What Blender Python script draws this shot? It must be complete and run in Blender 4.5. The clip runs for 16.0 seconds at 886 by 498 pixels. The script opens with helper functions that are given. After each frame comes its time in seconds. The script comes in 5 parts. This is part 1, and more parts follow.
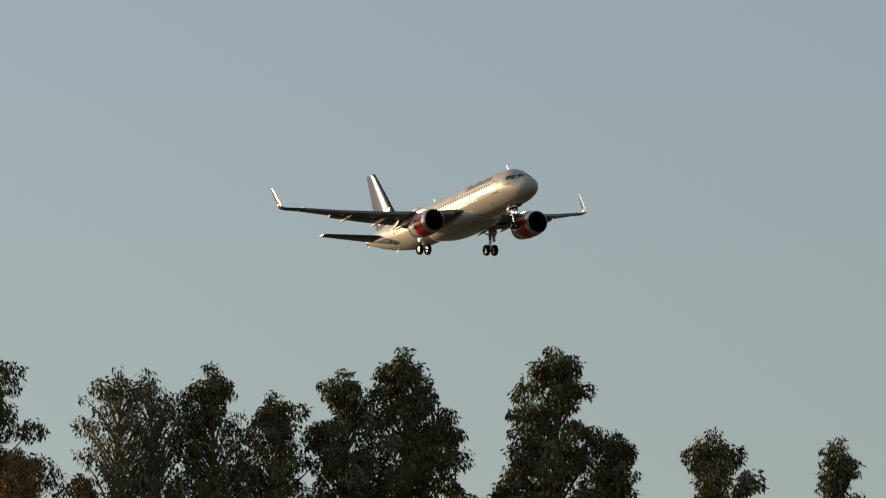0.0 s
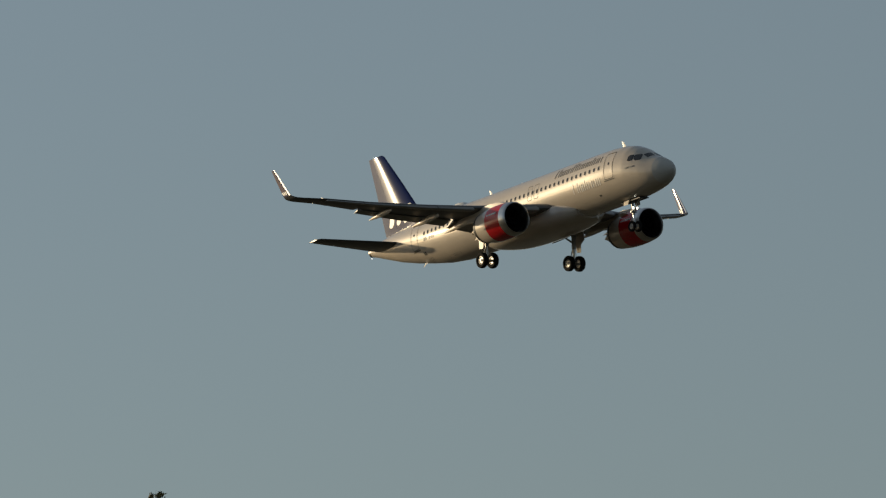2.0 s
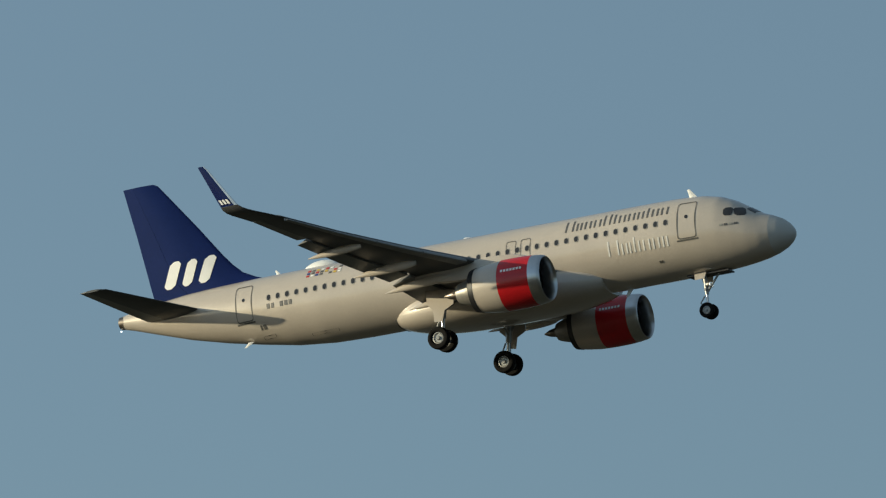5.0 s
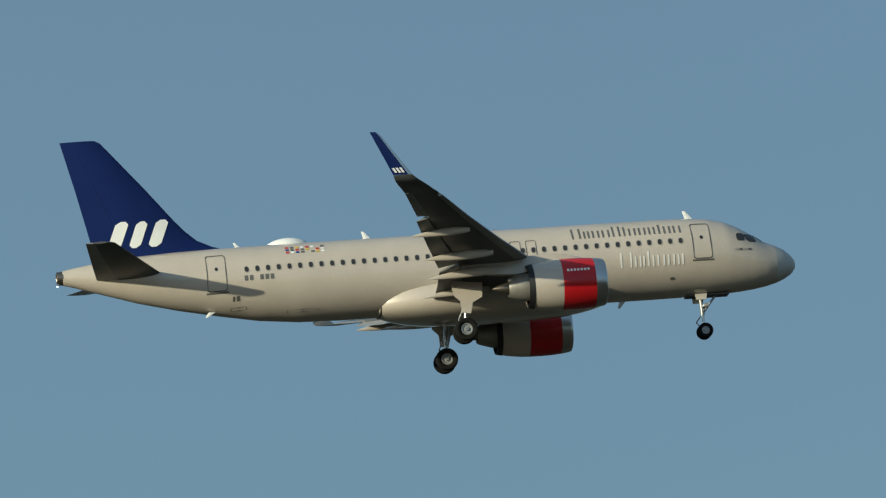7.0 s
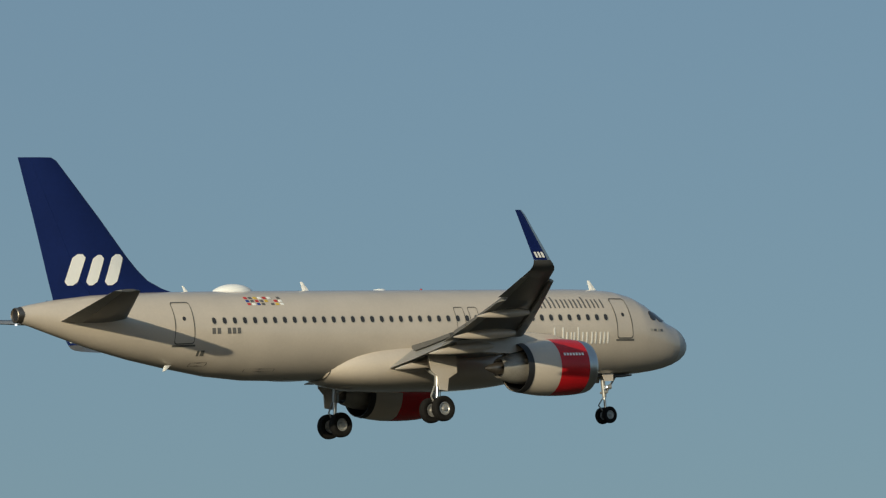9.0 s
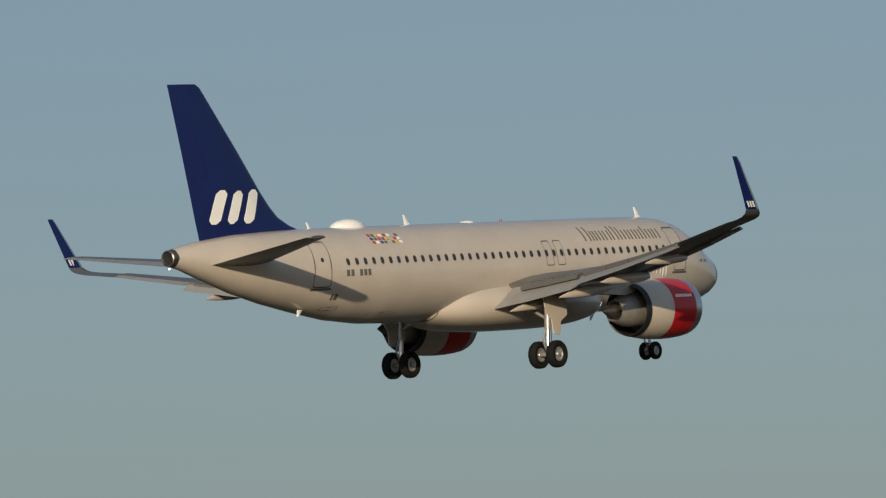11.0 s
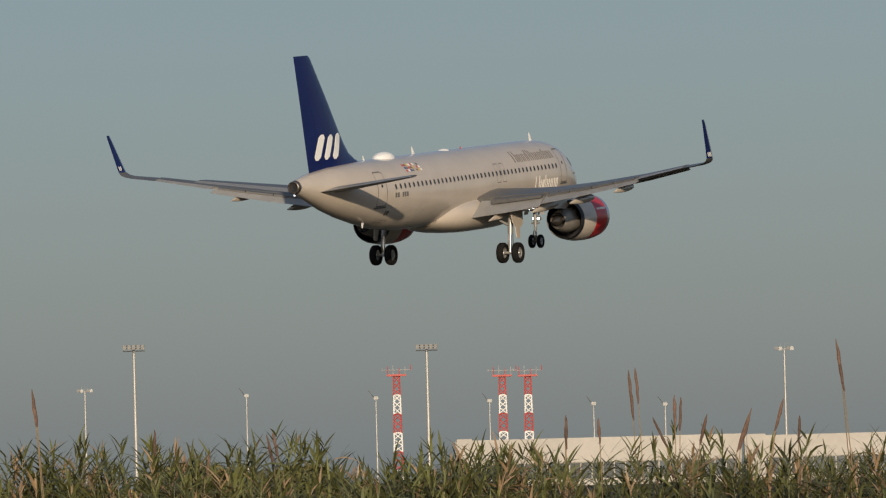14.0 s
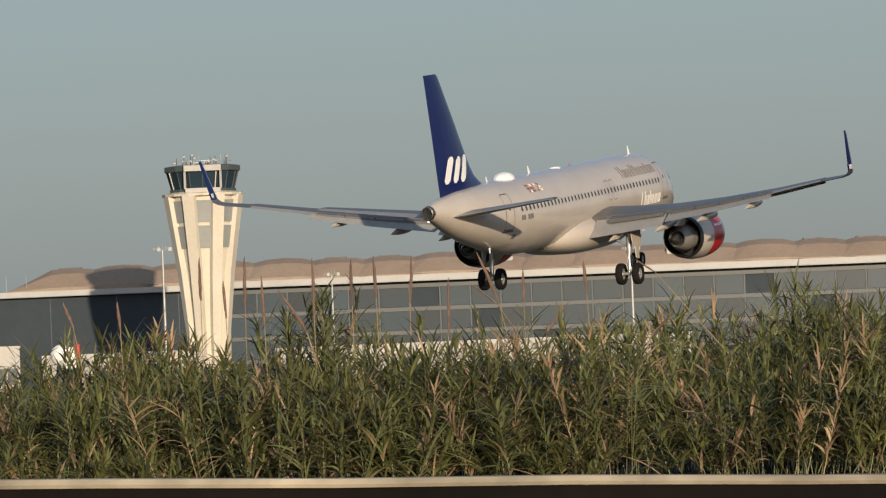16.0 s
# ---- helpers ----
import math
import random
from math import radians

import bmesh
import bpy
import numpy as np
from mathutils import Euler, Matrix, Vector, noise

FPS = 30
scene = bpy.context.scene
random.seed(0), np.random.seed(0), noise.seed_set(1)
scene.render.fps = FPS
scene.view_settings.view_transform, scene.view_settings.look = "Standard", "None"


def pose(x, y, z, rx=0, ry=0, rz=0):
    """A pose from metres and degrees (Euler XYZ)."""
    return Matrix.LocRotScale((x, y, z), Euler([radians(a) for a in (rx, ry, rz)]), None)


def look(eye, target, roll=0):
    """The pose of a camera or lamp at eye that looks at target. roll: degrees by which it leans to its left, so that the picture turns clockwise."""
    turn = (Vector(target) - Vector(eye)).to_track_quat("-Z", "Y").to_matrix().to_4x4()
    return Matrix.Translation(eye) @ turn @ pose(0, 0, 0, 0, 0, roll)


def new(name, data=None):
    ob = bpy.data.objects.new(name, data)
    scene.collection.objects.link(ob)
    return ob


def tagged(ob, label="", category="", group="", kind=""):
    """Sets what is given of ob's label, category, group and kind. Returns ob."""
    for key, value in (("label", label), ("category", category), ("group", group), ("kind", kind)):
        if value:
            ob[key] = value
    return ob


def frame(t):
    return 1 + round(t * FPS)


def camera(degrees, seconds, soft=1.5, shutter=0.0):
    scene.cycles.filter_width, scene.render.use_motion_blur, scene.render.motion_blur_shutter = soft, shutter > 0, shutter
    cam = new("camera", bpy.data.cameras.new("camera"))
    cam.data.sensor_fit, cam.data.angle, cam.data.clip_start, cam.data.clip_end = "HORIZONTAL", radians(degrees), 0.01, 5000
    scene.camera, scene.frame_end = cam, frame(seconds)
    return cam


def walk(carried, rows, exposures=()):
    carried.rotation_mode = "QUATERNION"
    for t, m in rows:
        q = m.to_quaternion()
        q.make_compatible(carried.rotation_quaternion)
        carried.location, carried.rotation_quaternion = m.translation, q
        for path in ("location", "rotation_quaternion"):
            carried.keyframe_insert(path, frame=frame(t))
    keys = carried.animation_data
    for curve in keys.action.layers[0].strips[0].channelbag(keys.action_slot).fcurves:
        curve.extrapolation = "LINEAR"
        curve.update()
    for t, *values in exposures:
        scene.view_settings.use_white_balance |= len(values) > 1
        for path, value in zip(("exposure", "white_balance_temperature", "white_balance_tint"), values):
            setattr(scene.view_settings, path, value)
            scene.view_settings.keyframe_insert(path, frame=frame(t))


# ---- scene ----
cam = camera(7.178, 16.0, soft=1.25)
EYE = Vector((0.0, 0.0, 1.7))


def aim(heading, rise, roll):
    """Camera pose at the standing point: heading clockwise from +y, rise over the horizon, roll."""
    h, e = radians(heading), radians(rise)
    way = Vector((math.sin(h) * math.cos(e), math.cos(h) * math.cos(e), math.sin(e)))
    return look(EYE, EYE + way * 100.0, roll)


walk(cam, [
    (0.0, aim(-61.928, 7.361, -1.424)),
    (0.5, aim(-60.912, 7.631, -1.365)),
    (1.0, aim(-59.489, 7.894, -1.102)),
    (1.5, aim(-58.024, 8.122, -1.686)),
    (2.0, aim(-54.958, 8.400, -2.185)),
    (2.5, aim(-52.003, 8.823, -1.841)),
    (3.0, aim(-48.020, 9.383, -1.564)),
    (3.5, aim(-43.757, 10.080, -0.807)),
    (4.0, aim(-37.977, 10.868, -0.521)),
    (4.5, aim(-32.382, 11.468, -0.240)),
    (5.0, aim(-25.192, 11.556, -1.294)),
    (5.5, aim(-17.789, 11.769, -1.291)),
    (6.0, aim(-9.825, 11.545, -1.130)),
    (6.5, aim(-1.524, 11.002, -1.123)),
    (7.0, aim(7.158, 11.322, -1.378)),
    (7.5, aim(15.412, 10.161, -2.234)),
    (8.0, aim(23.373, 9.104, -1.905)),
    (8.5, aim(30.177, 8.518, -0.950)),
    (9.0, aim(36.726, 7.997, -1.276)),
    (9.5, aim(41.033, 7.327, -1.340)),
    (10.0, aim(45.579, 6.327, -1.999)),
    (10.5, aim(48.888, 5.622, -1.982)),
    (11.0, aim(51.334, 4.771, -1.913)),
    (11.5, aim(53.438, 4.062, -1.924)),
    (12.0, aim(55.338, 4.100, -2.741)),
    (12.5, aim(57.101, 3.405, -2.742)),
    (13.0, aim(59.063, 2.816, -2.664)),
    (13.5, aim(61.924, 2.254, -2.351)),
    (14.0, aim(64.830, 1.865, -1.526)),
    (14.5, aim(66.776, 1.869, -1.588)),
    (15.0, aim(68.449, 1.522, -1.796)),
    (15.5, aim(70.255, 1.280, -2.615)),
    (16.0, aim(72.081, 0.933, -2.325)),
], exposures=[
    (0.0, -0.02, 7000, 11), (1.0, -0.36, 6900, 10), (2.5, -0.48, 6450, 6), (3.5, -0.29, 6050, 3), (4.5, -0.04, 5800, 0), (7.0, 0.10, 5350, -3), (9.0, -0.09, 5650, 2), (12.0, -0.07, 6000, 13), (14.5, -0.09, 5950, 14), (15.5, -0.09, 5950, 14), (16.0, 0.23, 5900, 14),
])

# ---- light: low evening sun behind the camera's left shoulder, clear hazy sky ----
SUN_HEADING, SUN_RISE = -119.7, 10.0
world = bpy.data.worlds.new("sky")
scene.world = world
world.use_nodes = True
wn, wl = world.node_tree.nodes, world.node_tree.links
sky = wn.new("ShaderNodeTexSky")
sky.sky_type = "NISHITA"
sky.sun_disc = False
sky.sun_elevation = radians(SUN_RISE)
sky.sun_rotation = radians(SUN_HEADING)
sky.altitude = 20.0
sky.air_density = 1.0
sky.dust_density = 0.95
sky.ozone_density = 2.4
haze = wn.new("ShaderNodeHueSaturation")
haze.inputs["Saturation"].default_value = 0.86
wl.new(sky.outputs["Color"], haze.inputs["Color"])
veil = wn.new("ShaderNodeMix")
veil.data_type = "RGBA"
veil.inputs["Factor"].default_value = 0.42
veil.inputs["B"].default_value = (2.65, 3.15, 3.55, 1.0)
wl.new(haze.outputs["Color"], veil.inputs["A"])
wl.new(veil.outputs["Result"], wn["Background"].inputs["Color"])
sh, se = radians(SUN_HEADING), radians(SUN_RISE)
sun_way = Vector((math.sin(sh) * math.cos(se), math.cos(sh) * math.cos(se), math.sin(se)))
# forward-scattering haze: the sky gains brightness smoothly towards the sun
way_of = wn.new("ShaderNodeTexCoord")
toward = wn.new("ShaderNodeVectorMath")
toward.operation = "DOT_PRODUCT"
toward.inputs[1].default_value = sun_way
wl.new(way_of.outputs["Generated"], toward.inputs[0])
aureole = wn.new("ShaderNodeMapRange")
aureole.inputs["From Min"].default_value, aureole.inputs["From Max"].default_value = -0.55, 1.0
aureole.inputs["To Min"].default_value, aureole.inputs["To Max"].default_value = 0.082, 0.141
wl.new(toward.outputs["Value"], aureole.inputs["Value"])
wl.new(aureole.outputs["Result"], wn["Background"].inputs["Strength"])

sun_data = bpy.data.lights.new("sun", "SUN")
sun_data.energy = 4.6
sun_data.angle = radians(0.6)
sun_data.color = (1.0, 0.79, 0.51)
sun = new("sun", sun_data)
sun.matrix_world = look(sun_way * 900, (0, 0, 0))

# ---- materials ----


def mat(name, colour, rough=0.5, metal=0.0, vary=0.08, scale=2.0, fine=0.05, fine_scale=30.0, bump=0.0, coat=0.0,
        glow=None, spec=0.5, per_object=0.0, per_island=0.0, trans=0.0):
    """A painted or natural surface: base colour broken by coarse stains and fine grain."""
    m = bpy.data.materials.new(name)
    m.use_nodes = True
    n, l = m.node_tree.nodes, m.node_tree.links
    b = n["Principled BSDF"]
    b.inputs["Metallic"].default_value = metal
    b.inputs["Roughness"].default_value = rough
    b.inputs["Coat Weight"].default_value = coat
    b.inputs["Coat Roughness"].default_value = 0.07
    b.inputs["Specular IOR Level"].default_value = spec
    if trans:
        b.inputs["Transmission Weight"].default_value = trans
    tc = n.new("ShaderNodeTexCoord")
    big, small = n.new("ShaderNodeTexNoise"), n.new("ShaderNodeTexNoise")
    big.inputs["Scale"].default_value, big.inputs["Detail"].default_value = scale, 4.0
    small.inputs["Scale"].default_value, small.inputs["Detail"].default_value = fine_scale, 2.0
    for t in (big, small):
        l.new(tc.outputs["Object"], t.inputs["Vector"])
    a = n.new("ShaderNodeMapRange")
    a.inputs["From Min"].default_value, a.inputs["From Max"].default_value = 0.3, 0.7
    a.inputs["To Min"].default_value, a.inputs["To Max"].default_value = 1.0 - vary, 1.0 + vary
    c = n.new("ShaderNodeMapRange")
    c.inputs["From Min"].default_value, c.inputs["From Max"].default_value = 0.3, 0.7
    c.inputs["To Min"].default_value, c.inputs["To Max"].default_value = 1.0 - fine, 1.0 + fine
    l.new(big.outputs["Fac"], a.inputs["Value"])
    l.new(small.outputs["Fac"], c.inputs["Value"])
    k = n.new("ShaderNodeMath")
    k.operation = "MULTIPLY"
    l.new(a.outputs["Result"], k.inputs[0])
    l.new(c.outputs["Result"], k.inputs[1])
    last = k.outputs[0]
    for amount, socket_of in ((per_object, "object"), (per_island, "island")):
        if amount:
            src = n.new("ShaderNodeObjectInfo") if socket_of == "object" else n.new("ShaderNodeNewGeometry")
            out = src.outputs["Random"] if socket_of == "object" else src.outputs["Random Per Island"]
            r = n.new("ShaderNodeMapRange")
            r.inputs["To Min"].default_value, r.inputs["To Max"].default_value = 1.0 - amount, 1.0 + amount
            l.new(out, r.inputs["Value"])
            k2 = n.new("ShaderNodeMath")
            k2.operation = "MULTIPLY"
            l.new(last, k2.inputs[0])
            l.new(r.outputs["Result"], k2.inputs[1])
            last = k2.outputs[0]
    v = n.new("ShaderNodeVectorMath")
    v.operation = "SCALE"
    v.inputs[0].default_value = colour
    l.new(last, v.inputs["Scale"])
    l.new(v.outputs["Vector"], b.inputs["Base Color"])
    if bump:
        bp = n.new("ShaderNodeBump")
        bp.inputs["Strength"].default_value = bump
        bp.inputs["Distance"].default_value = 0.02
        l.new(small.outputs["Fac"], bp.inputs["Height"])
        l.new(bp.outputs["Normal"], b.inputs["Normal"])
    if glow:
        b.inputs["Emission Color"].default_value = (*glow[0], 1.0)
        b.inputs["Emission Strength"].default_value = glow[1]
    return m


SILVER = mat("silver_beige_paint", (0.515, 0.453, 0.382), 0.42, 0.06, 0.06, 0.5, 0.02, 9.0, coat=1.0, spec=0.25)
SILVER.node_tree.nodes["Principled BSDF"].inputs["Coat Roughness"].default_value = 0.07
RADOME = mat("radome_paint", (0.50, 0.48, 0.44), 0.45, 0.0, 0.04, 1.0, 0.02, 12.0)
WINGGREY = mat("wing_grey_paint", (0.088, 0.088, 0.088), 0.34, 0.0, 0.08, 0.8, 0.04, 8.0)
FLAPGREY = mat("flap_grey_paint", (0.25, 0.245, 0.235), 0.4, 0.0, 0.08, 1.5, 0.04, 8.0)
BLUE = mat("deep_blue_paint", (0.008, 0.016, 0.088), 0.12, 0.0, 0.10, 0.4, 0.04, 6.0, spec=0.18)
RED = mat("red_cowl_paint", (0.44, 0.008, 0.012), 0.25, 0.0, 0.07, 0.9, 0.03, 8.0)
BARE = mat("bare_aluminium", (0.62, 0.61, 0.60), 0.28, 1.0, 0.07, 2.0, 0.04, 25.0)
STEEL = mat("gear_steel", (0.34, 0.335, 0.32), 0.40, 0.5, 0.12, 6.0, 0.08, 40.0)
HOT = mat("exhaust_metal", (0.22, 0.19, 0.16), 0.4, 0.9, 0.15, 3.0, 0.06, 20.0)
HOTGREY = mat("core_cowl_metal", (0.30, 0.28, 0.25), 0.45, 0.5, 0.15, 2.0, 0.06, 15.0)
BLACK = mat("dark_duct", (0.012, 0.012, 0.014), 0.5, 0.0, 0.15, 3.0, 0.05, 20.0)
FANMETAL = mat("fan_blade_metal", (0.07, 0.07, 0.075), 0.35, 0.8, 0.1, 3.0, 0.05, 20.0)
RUBBER = mat("tyre_rubber", (0.010, 0.0095, 0.009), 0.9, 0.0, 0.15, 5.0, 0.08, 40.0, spec=0.15)
PANE = mat("dark_cabin_glass", (0.035, 0.034, 0.036), 0.12, 0.0, 0.1, 5.0, 0.03, 20.0)
LINE = mat("dark_seam", (0.10, 0.095, 0.085), 0.6, 0.0, 0.1, 4.0, 0.05, 20.0)
RIM = mat("window_rim", (0.34, 0.32, 0.28), 0.4, 0.0, 0.05, 4.0, 0.03, 20.0)
WHITEMARK = mat("white_marking", (0.80, 0.79, 0.76), 0.4, 0.0, 0.03, 2.0, 0.02, 12.0)
FAINTMARK = mat("faint_white_marking", (0.72, 0.70, 0.66), 0.4, 0.0, 0.03, 2.0, 0.02, 12.0)
GREYMARK = mat("grey_marking", (0.115, 0.11, 0.105), 0.45, 0.0, 0.05, 2.0, 0.02, 12.0)
FLAGRED = mat("flag_red", (0.45, 0.03, 0.03), 0.45)
FLAGBLUE = mat("flag_blue", (0.02, 0.05, 0.25), 0.45)
FLAGYELLOW = mat("flag_yellow", (0.60, 0.42, 0.05), 0.45)
LAMPGLOW = mat("landing_light_glow", (0.9, 0.9, 0.9), 0.3, glow=((1.0, 0.95, 0.85), 9.0))
NAVWHITE = mat("tail_light_glow", (0.9, 0.9, 0.9), 0.3, glow=((1.0, 1.0, 1.0), 1.5))
BEACON = mat("beacon_red_lens", (0.25, 0.02, 0.025), 0.2, glow=((1.0, 0.08, 0.12), 0.02))

BARK = mat("eucalypt_bark", (0.24, 0.19, 0.14), 0.85, 0.0, 0.25, 1.0, 0.15, 12.0, bump=0.4)
LEAF = mat("eucalypt_leaf", (0.115, 0.105, 0.034), 0.8, 0.0, 0.25, 0.35, 0.15, 3.0, per_island=0.40)
LEAFPALE = mat("eucalypt_leaf_pale", (0.16, 0.145, 0.075), 0.8, 0.0, 0.25, 0.35, 0.15, 3.0, per_island=0.35)
DRYLEAF = mat("dry_shrub_leaf", (0.34, 0.20, 0.075), 0.7, 0.0, 0.25, 0.5, 0.15, 3.0, per_island=0.35)
REEDLEAF = mat("reed_leaf", (0.088, 0.094, 0.033), 0.45, 0.0, 0.35, 0.25, 0.15, 2.0, per_island=0.55, spec=0.3)
REEDDRY = mat("reed_dry_leaf", (0.24, 0.165, 0.095), 0.65, 0.0, 0.25, 0.4, 0.15, 2.0, per_island=0.35)
PLUME = mat("reed_plume", (0.115, 0.070, 0.050), 0.85, 0.0, 0.2, 2.0, 0.2, 15.0, per_object=0.3)
CANE = mat("reed_stem", (0.22, 0.16, 0.085), 0.6, 0.0, 0.2, 1.0, 0.1, 8.0, per_object=0.2)
GROUND = mat("dry_grass_ground", (0.038, 0.035, 0.020), 0.95, 0.0, 0.3, 0.02, 0.25, 0.6, bump=0.5)
CREAM = mat("cream_concrete", (0.52, 0.475, 0.385), 0.7, 0.0, 0.06, 0.15, 0.04, 1.5)
WHITEWALL = mat("white_render", (0.38, 0.36, 0.325), 0.7, 0.0, 0.07, 0.08, 0.04, 1.0)
GREYPANEL = mat("grey_facade_panel", (0.22, 0.23, 0.22), 0.5, 0.0, 0.08, 0.2, 0.04, 1.5)
TOWERDARK = mat("tower_dark_trim", (0.055, 0.065, 0.065), 0.45, 0.0, 0.08, 0.3, 0.04, 2.0)
TGLASS = mat("terminal_glass", (0.020, 0.036, 0.050), 0.25, 0.0, 0.15, 0.06, 0.05, 0.6, per_object=0.35, spec=0.22)
TDARK = mat("terminal_dark_cladding", (0.026, 0.036, 0.046), 0.6, 0.0, 0.12, 0.05, 0.05, 0.5, spec=0.15)
TFRAME = mat("terminal_mullion", (0.038, 0.046, 0.050), 0.5, 0.0, 0.08, 0.2, 0.04, 1.0)
ROOFTAN = mat("tan_roof_sheet", (0.25, 0.19, 0.14), 0.8, 0.0, 0.10, 0.08, 0.06, 0.9)
EAVE = mat("pale_eave_metal", (0.30, 0.30, 0.29), 0.5, 0.0, 0.07, 0.1, 0.04, 1.0)
POLE = mat("galvanised_pole", (0.36, 0.355, 0.34), 0.45, 0.3, 0.08, 0.4, 0.05, 3.0)
LAMPDARK = mat("floodlight_housing", (0.10, 0.10, 0.10), 0.5, 0.2, 0.1, 1.0, 0.05, 5.0)
MASTRED = mat("mast_red_paint", (0.38, 0.045, 0.035), 0.55, 0.0, 0.12, 0.5, 0.06, 3.0)
MASTWHITE = mat("mast_white_paint", (0.74, 0.72, 0.68), 0.55, 0.0, 0.08, 0.5, 0.05, 3.0)
# rail: mottled tan top, near-black side
RAILTAN = mat("tan_rail_top", (0.34, 0.29, 0.205), 0.6, 0.0, 0.42, 1.1, 0.18, 6.0, bump=0.2)
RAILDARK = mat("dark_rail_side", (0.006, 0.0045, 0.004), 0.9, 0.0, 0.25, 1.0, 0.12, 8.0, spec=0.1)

# ---- mesh helpers ----


def finish(name, bm, materials, smooth=True):
    me = bpy.data.meshes.new(name)
    bmesh.ops.recalc_face_normals(bm, faces=bm.faces)
    bm.to_mesh(me)
    bm.free()
    for m in (materials if isinstance(materials, (list, tuple)) else (materials,)):
        me.materials.append(m)
    if smooth:
        me.polygons.foreach_set("use_smooth", [True] * len(me.polygons))
        me.set_sharp_from_angle(angle=radians(40))
    return me


def part(name, bm, material, parent, label="", smooth=True):
    """One mesh object under a thing or a part."""
    ob = new(name, finish(name, bm, material, smooth))
    ob.parent = parent
    return tagged(ob, label) if label else ob


def thing(name, label, category, group="", at=None, kind=""):
    ob = new(name)
    if at is not None:
        ob.matrix_basis = at
    return tagged(ob, label, category, group, kind)


def loft(rings, cap=True, bm=None, closed=True):
    """Skin through rings of equal vertex count."""
    bm = bm or bmesh.new()
    vs = [[bm.verts.new(p) for p in r] for r in rings]
    n = len(vs[0])
    for a, b in zip(vs, vs[1:]):
        for i in range(n if closed else n - 1):
            j = (i + 1) % n
            bm.faces.new((a[i], a[j], b[j], b[i]))
    if cap and closed:
        bm.faces.new(vs[0])
        bm.faces.new(list(reversed(vs[-1])))
    return bm


def tube(a, b, ra, rb=None, n=10, bm=None):
    """A tapered rod from a to b."""
    a, b = Vector(a), Vector(b)
    rb = ra if rb is None else rb
    d = (b - a).normalized()
    u = d.orthogonal().normalized()
    w = d.cross(u)
    ring = lambda c, r: [c + (u * math.cos(t) + w * math.sin(t)) * r for t in [2 * math.pi * i / n for i in range(n)]]
    return loft([ring(a, ra), ring(b, rb)], True, bm)


def revolve(profile, centre, axis="x", n=32, cap=False, bm=None):
    """Rings of (along, radius) round an axis through centre."""
    rings = []
    for s, r in profile:
        ring = []
        for i in range(n):
            t = 2 * math.pi * i / n
            c, d = r * math.cos(t), r * math.sin(t)
            p = {"x": (s, c, d), "y": (c, s, d), "z": (c, d, s)}[axis]
            ring.append(Vector(p) + Vector(centre))
        rings.append(ring)
    return loft(rings, cap, bm)


def box(lo, hi, bm=None, bevel=0.0):
    bm = bm or bmesh.new()
    (x0, y0, z0), (x1, y1, z1) = lo, hi
    v = [bm.verts.new(p) for p in ((x0, y0, z0), (x1, y0, z0), (x1, y1, z0), (x0, y1, z0),
                                   (x0, y0, z1), (x1, y0, z1), (x1, y1, z1), (x0, y1, z1))]
    for f in ((0, 3, 2, 1), (4, 5, 6, 7), (0, 1, 5, 4), (1, 2, 6, 5), (2, 3, 7, 6), (3, 0, 4, 7)):
        bm.faces.new([v[i] for i in f])
    if bevel:
        bmesh.ops.bevel(bm, geom=bm.edges[:], offset=bevel, segments=2, affect="EDGES")
    return bm


def prism(poly, depth, frame_of, bm=None):
    """An outline in (u, v) given thickness along w by frame_of(u, v, w)."""
    bm = bm or bmesh.new()
    a = [bm.verts.new(frame_of(u, v, 0.0)) for u, v in poly]
    b = [bm.verts.new(frame_of(u, v, depth)) for u, v in poly]
    bm.faces.new(a)
    bm.faces.new(list(reversed(b)))
    for i in range(len(poly)):
        j = (i + 1) % len(poly)
        bm.faces.new((a[i], a[j], b[j], b[i]))
    return bm


def blend(table, s):
    """Smooth interpolation of rows (s, a, b, ...)."""
    if s <= table[0][0]:
        return table[0][1:]
    for r0, r1 in zip(table, table[1:]):
        if s <= r1[0]:
            k = (s - r0[0]) / (r1[0] - r0[0])
            return tuple(p + (q - p) * k for p, q in zip(r0[1:], r1[1:]))
    return table[-1][1:]


# ---- airliner: x forward from the nose tip, y to its left, z up from the fuselage axis ----
airliner = thing("airliner", "silver-beige twin-jet airliner with blue fin, red cowls, gear down", "airplane")

# aft distance: top, bottom, half width
HULL = [(0.0, -0.74, -0.76, 0.01), (0.06, -0.52, -0.98, 0.22), (0.25, -0.25, -1.22, 0.46), (0.6, 0.05, -1.44, 0.76), (1.1, 0.30, -1.64, 1.03),
        (1.6, 0.50, -1.77, 1.24), (2.2, 0.90, -1.87, 1.44), (2.9, 1.34, -1.95, 1.62), (3.6, 1.66, -2.00, 1.76),
        (4.5, 1.86, -2.04, 1.87), (5.6, 1.95, -2.06, 1.94), (7.0, 1.98, -2.07, 1.975), (12.0, 1.98, -2.07, 1.975),
        (18.0, 1.98, -2.07, 1.975), (23.5, 1.98, -2.07, 1.975), (25.5, 1.98, -2.02, 1.95), (27.5, 1.97, -1.82, 1.86), (29.5, 1.95, -1.46, 1.68),
        (31.5, 1.91, -1.05, 1.42), (33.5, 1.82, -0.55, 1.08), (35.5, 1.62, 0.08, 0.70), (36.8, 1.42, 0.50, 0.42), (37.2, 1.34, 0.60, 0.35)]


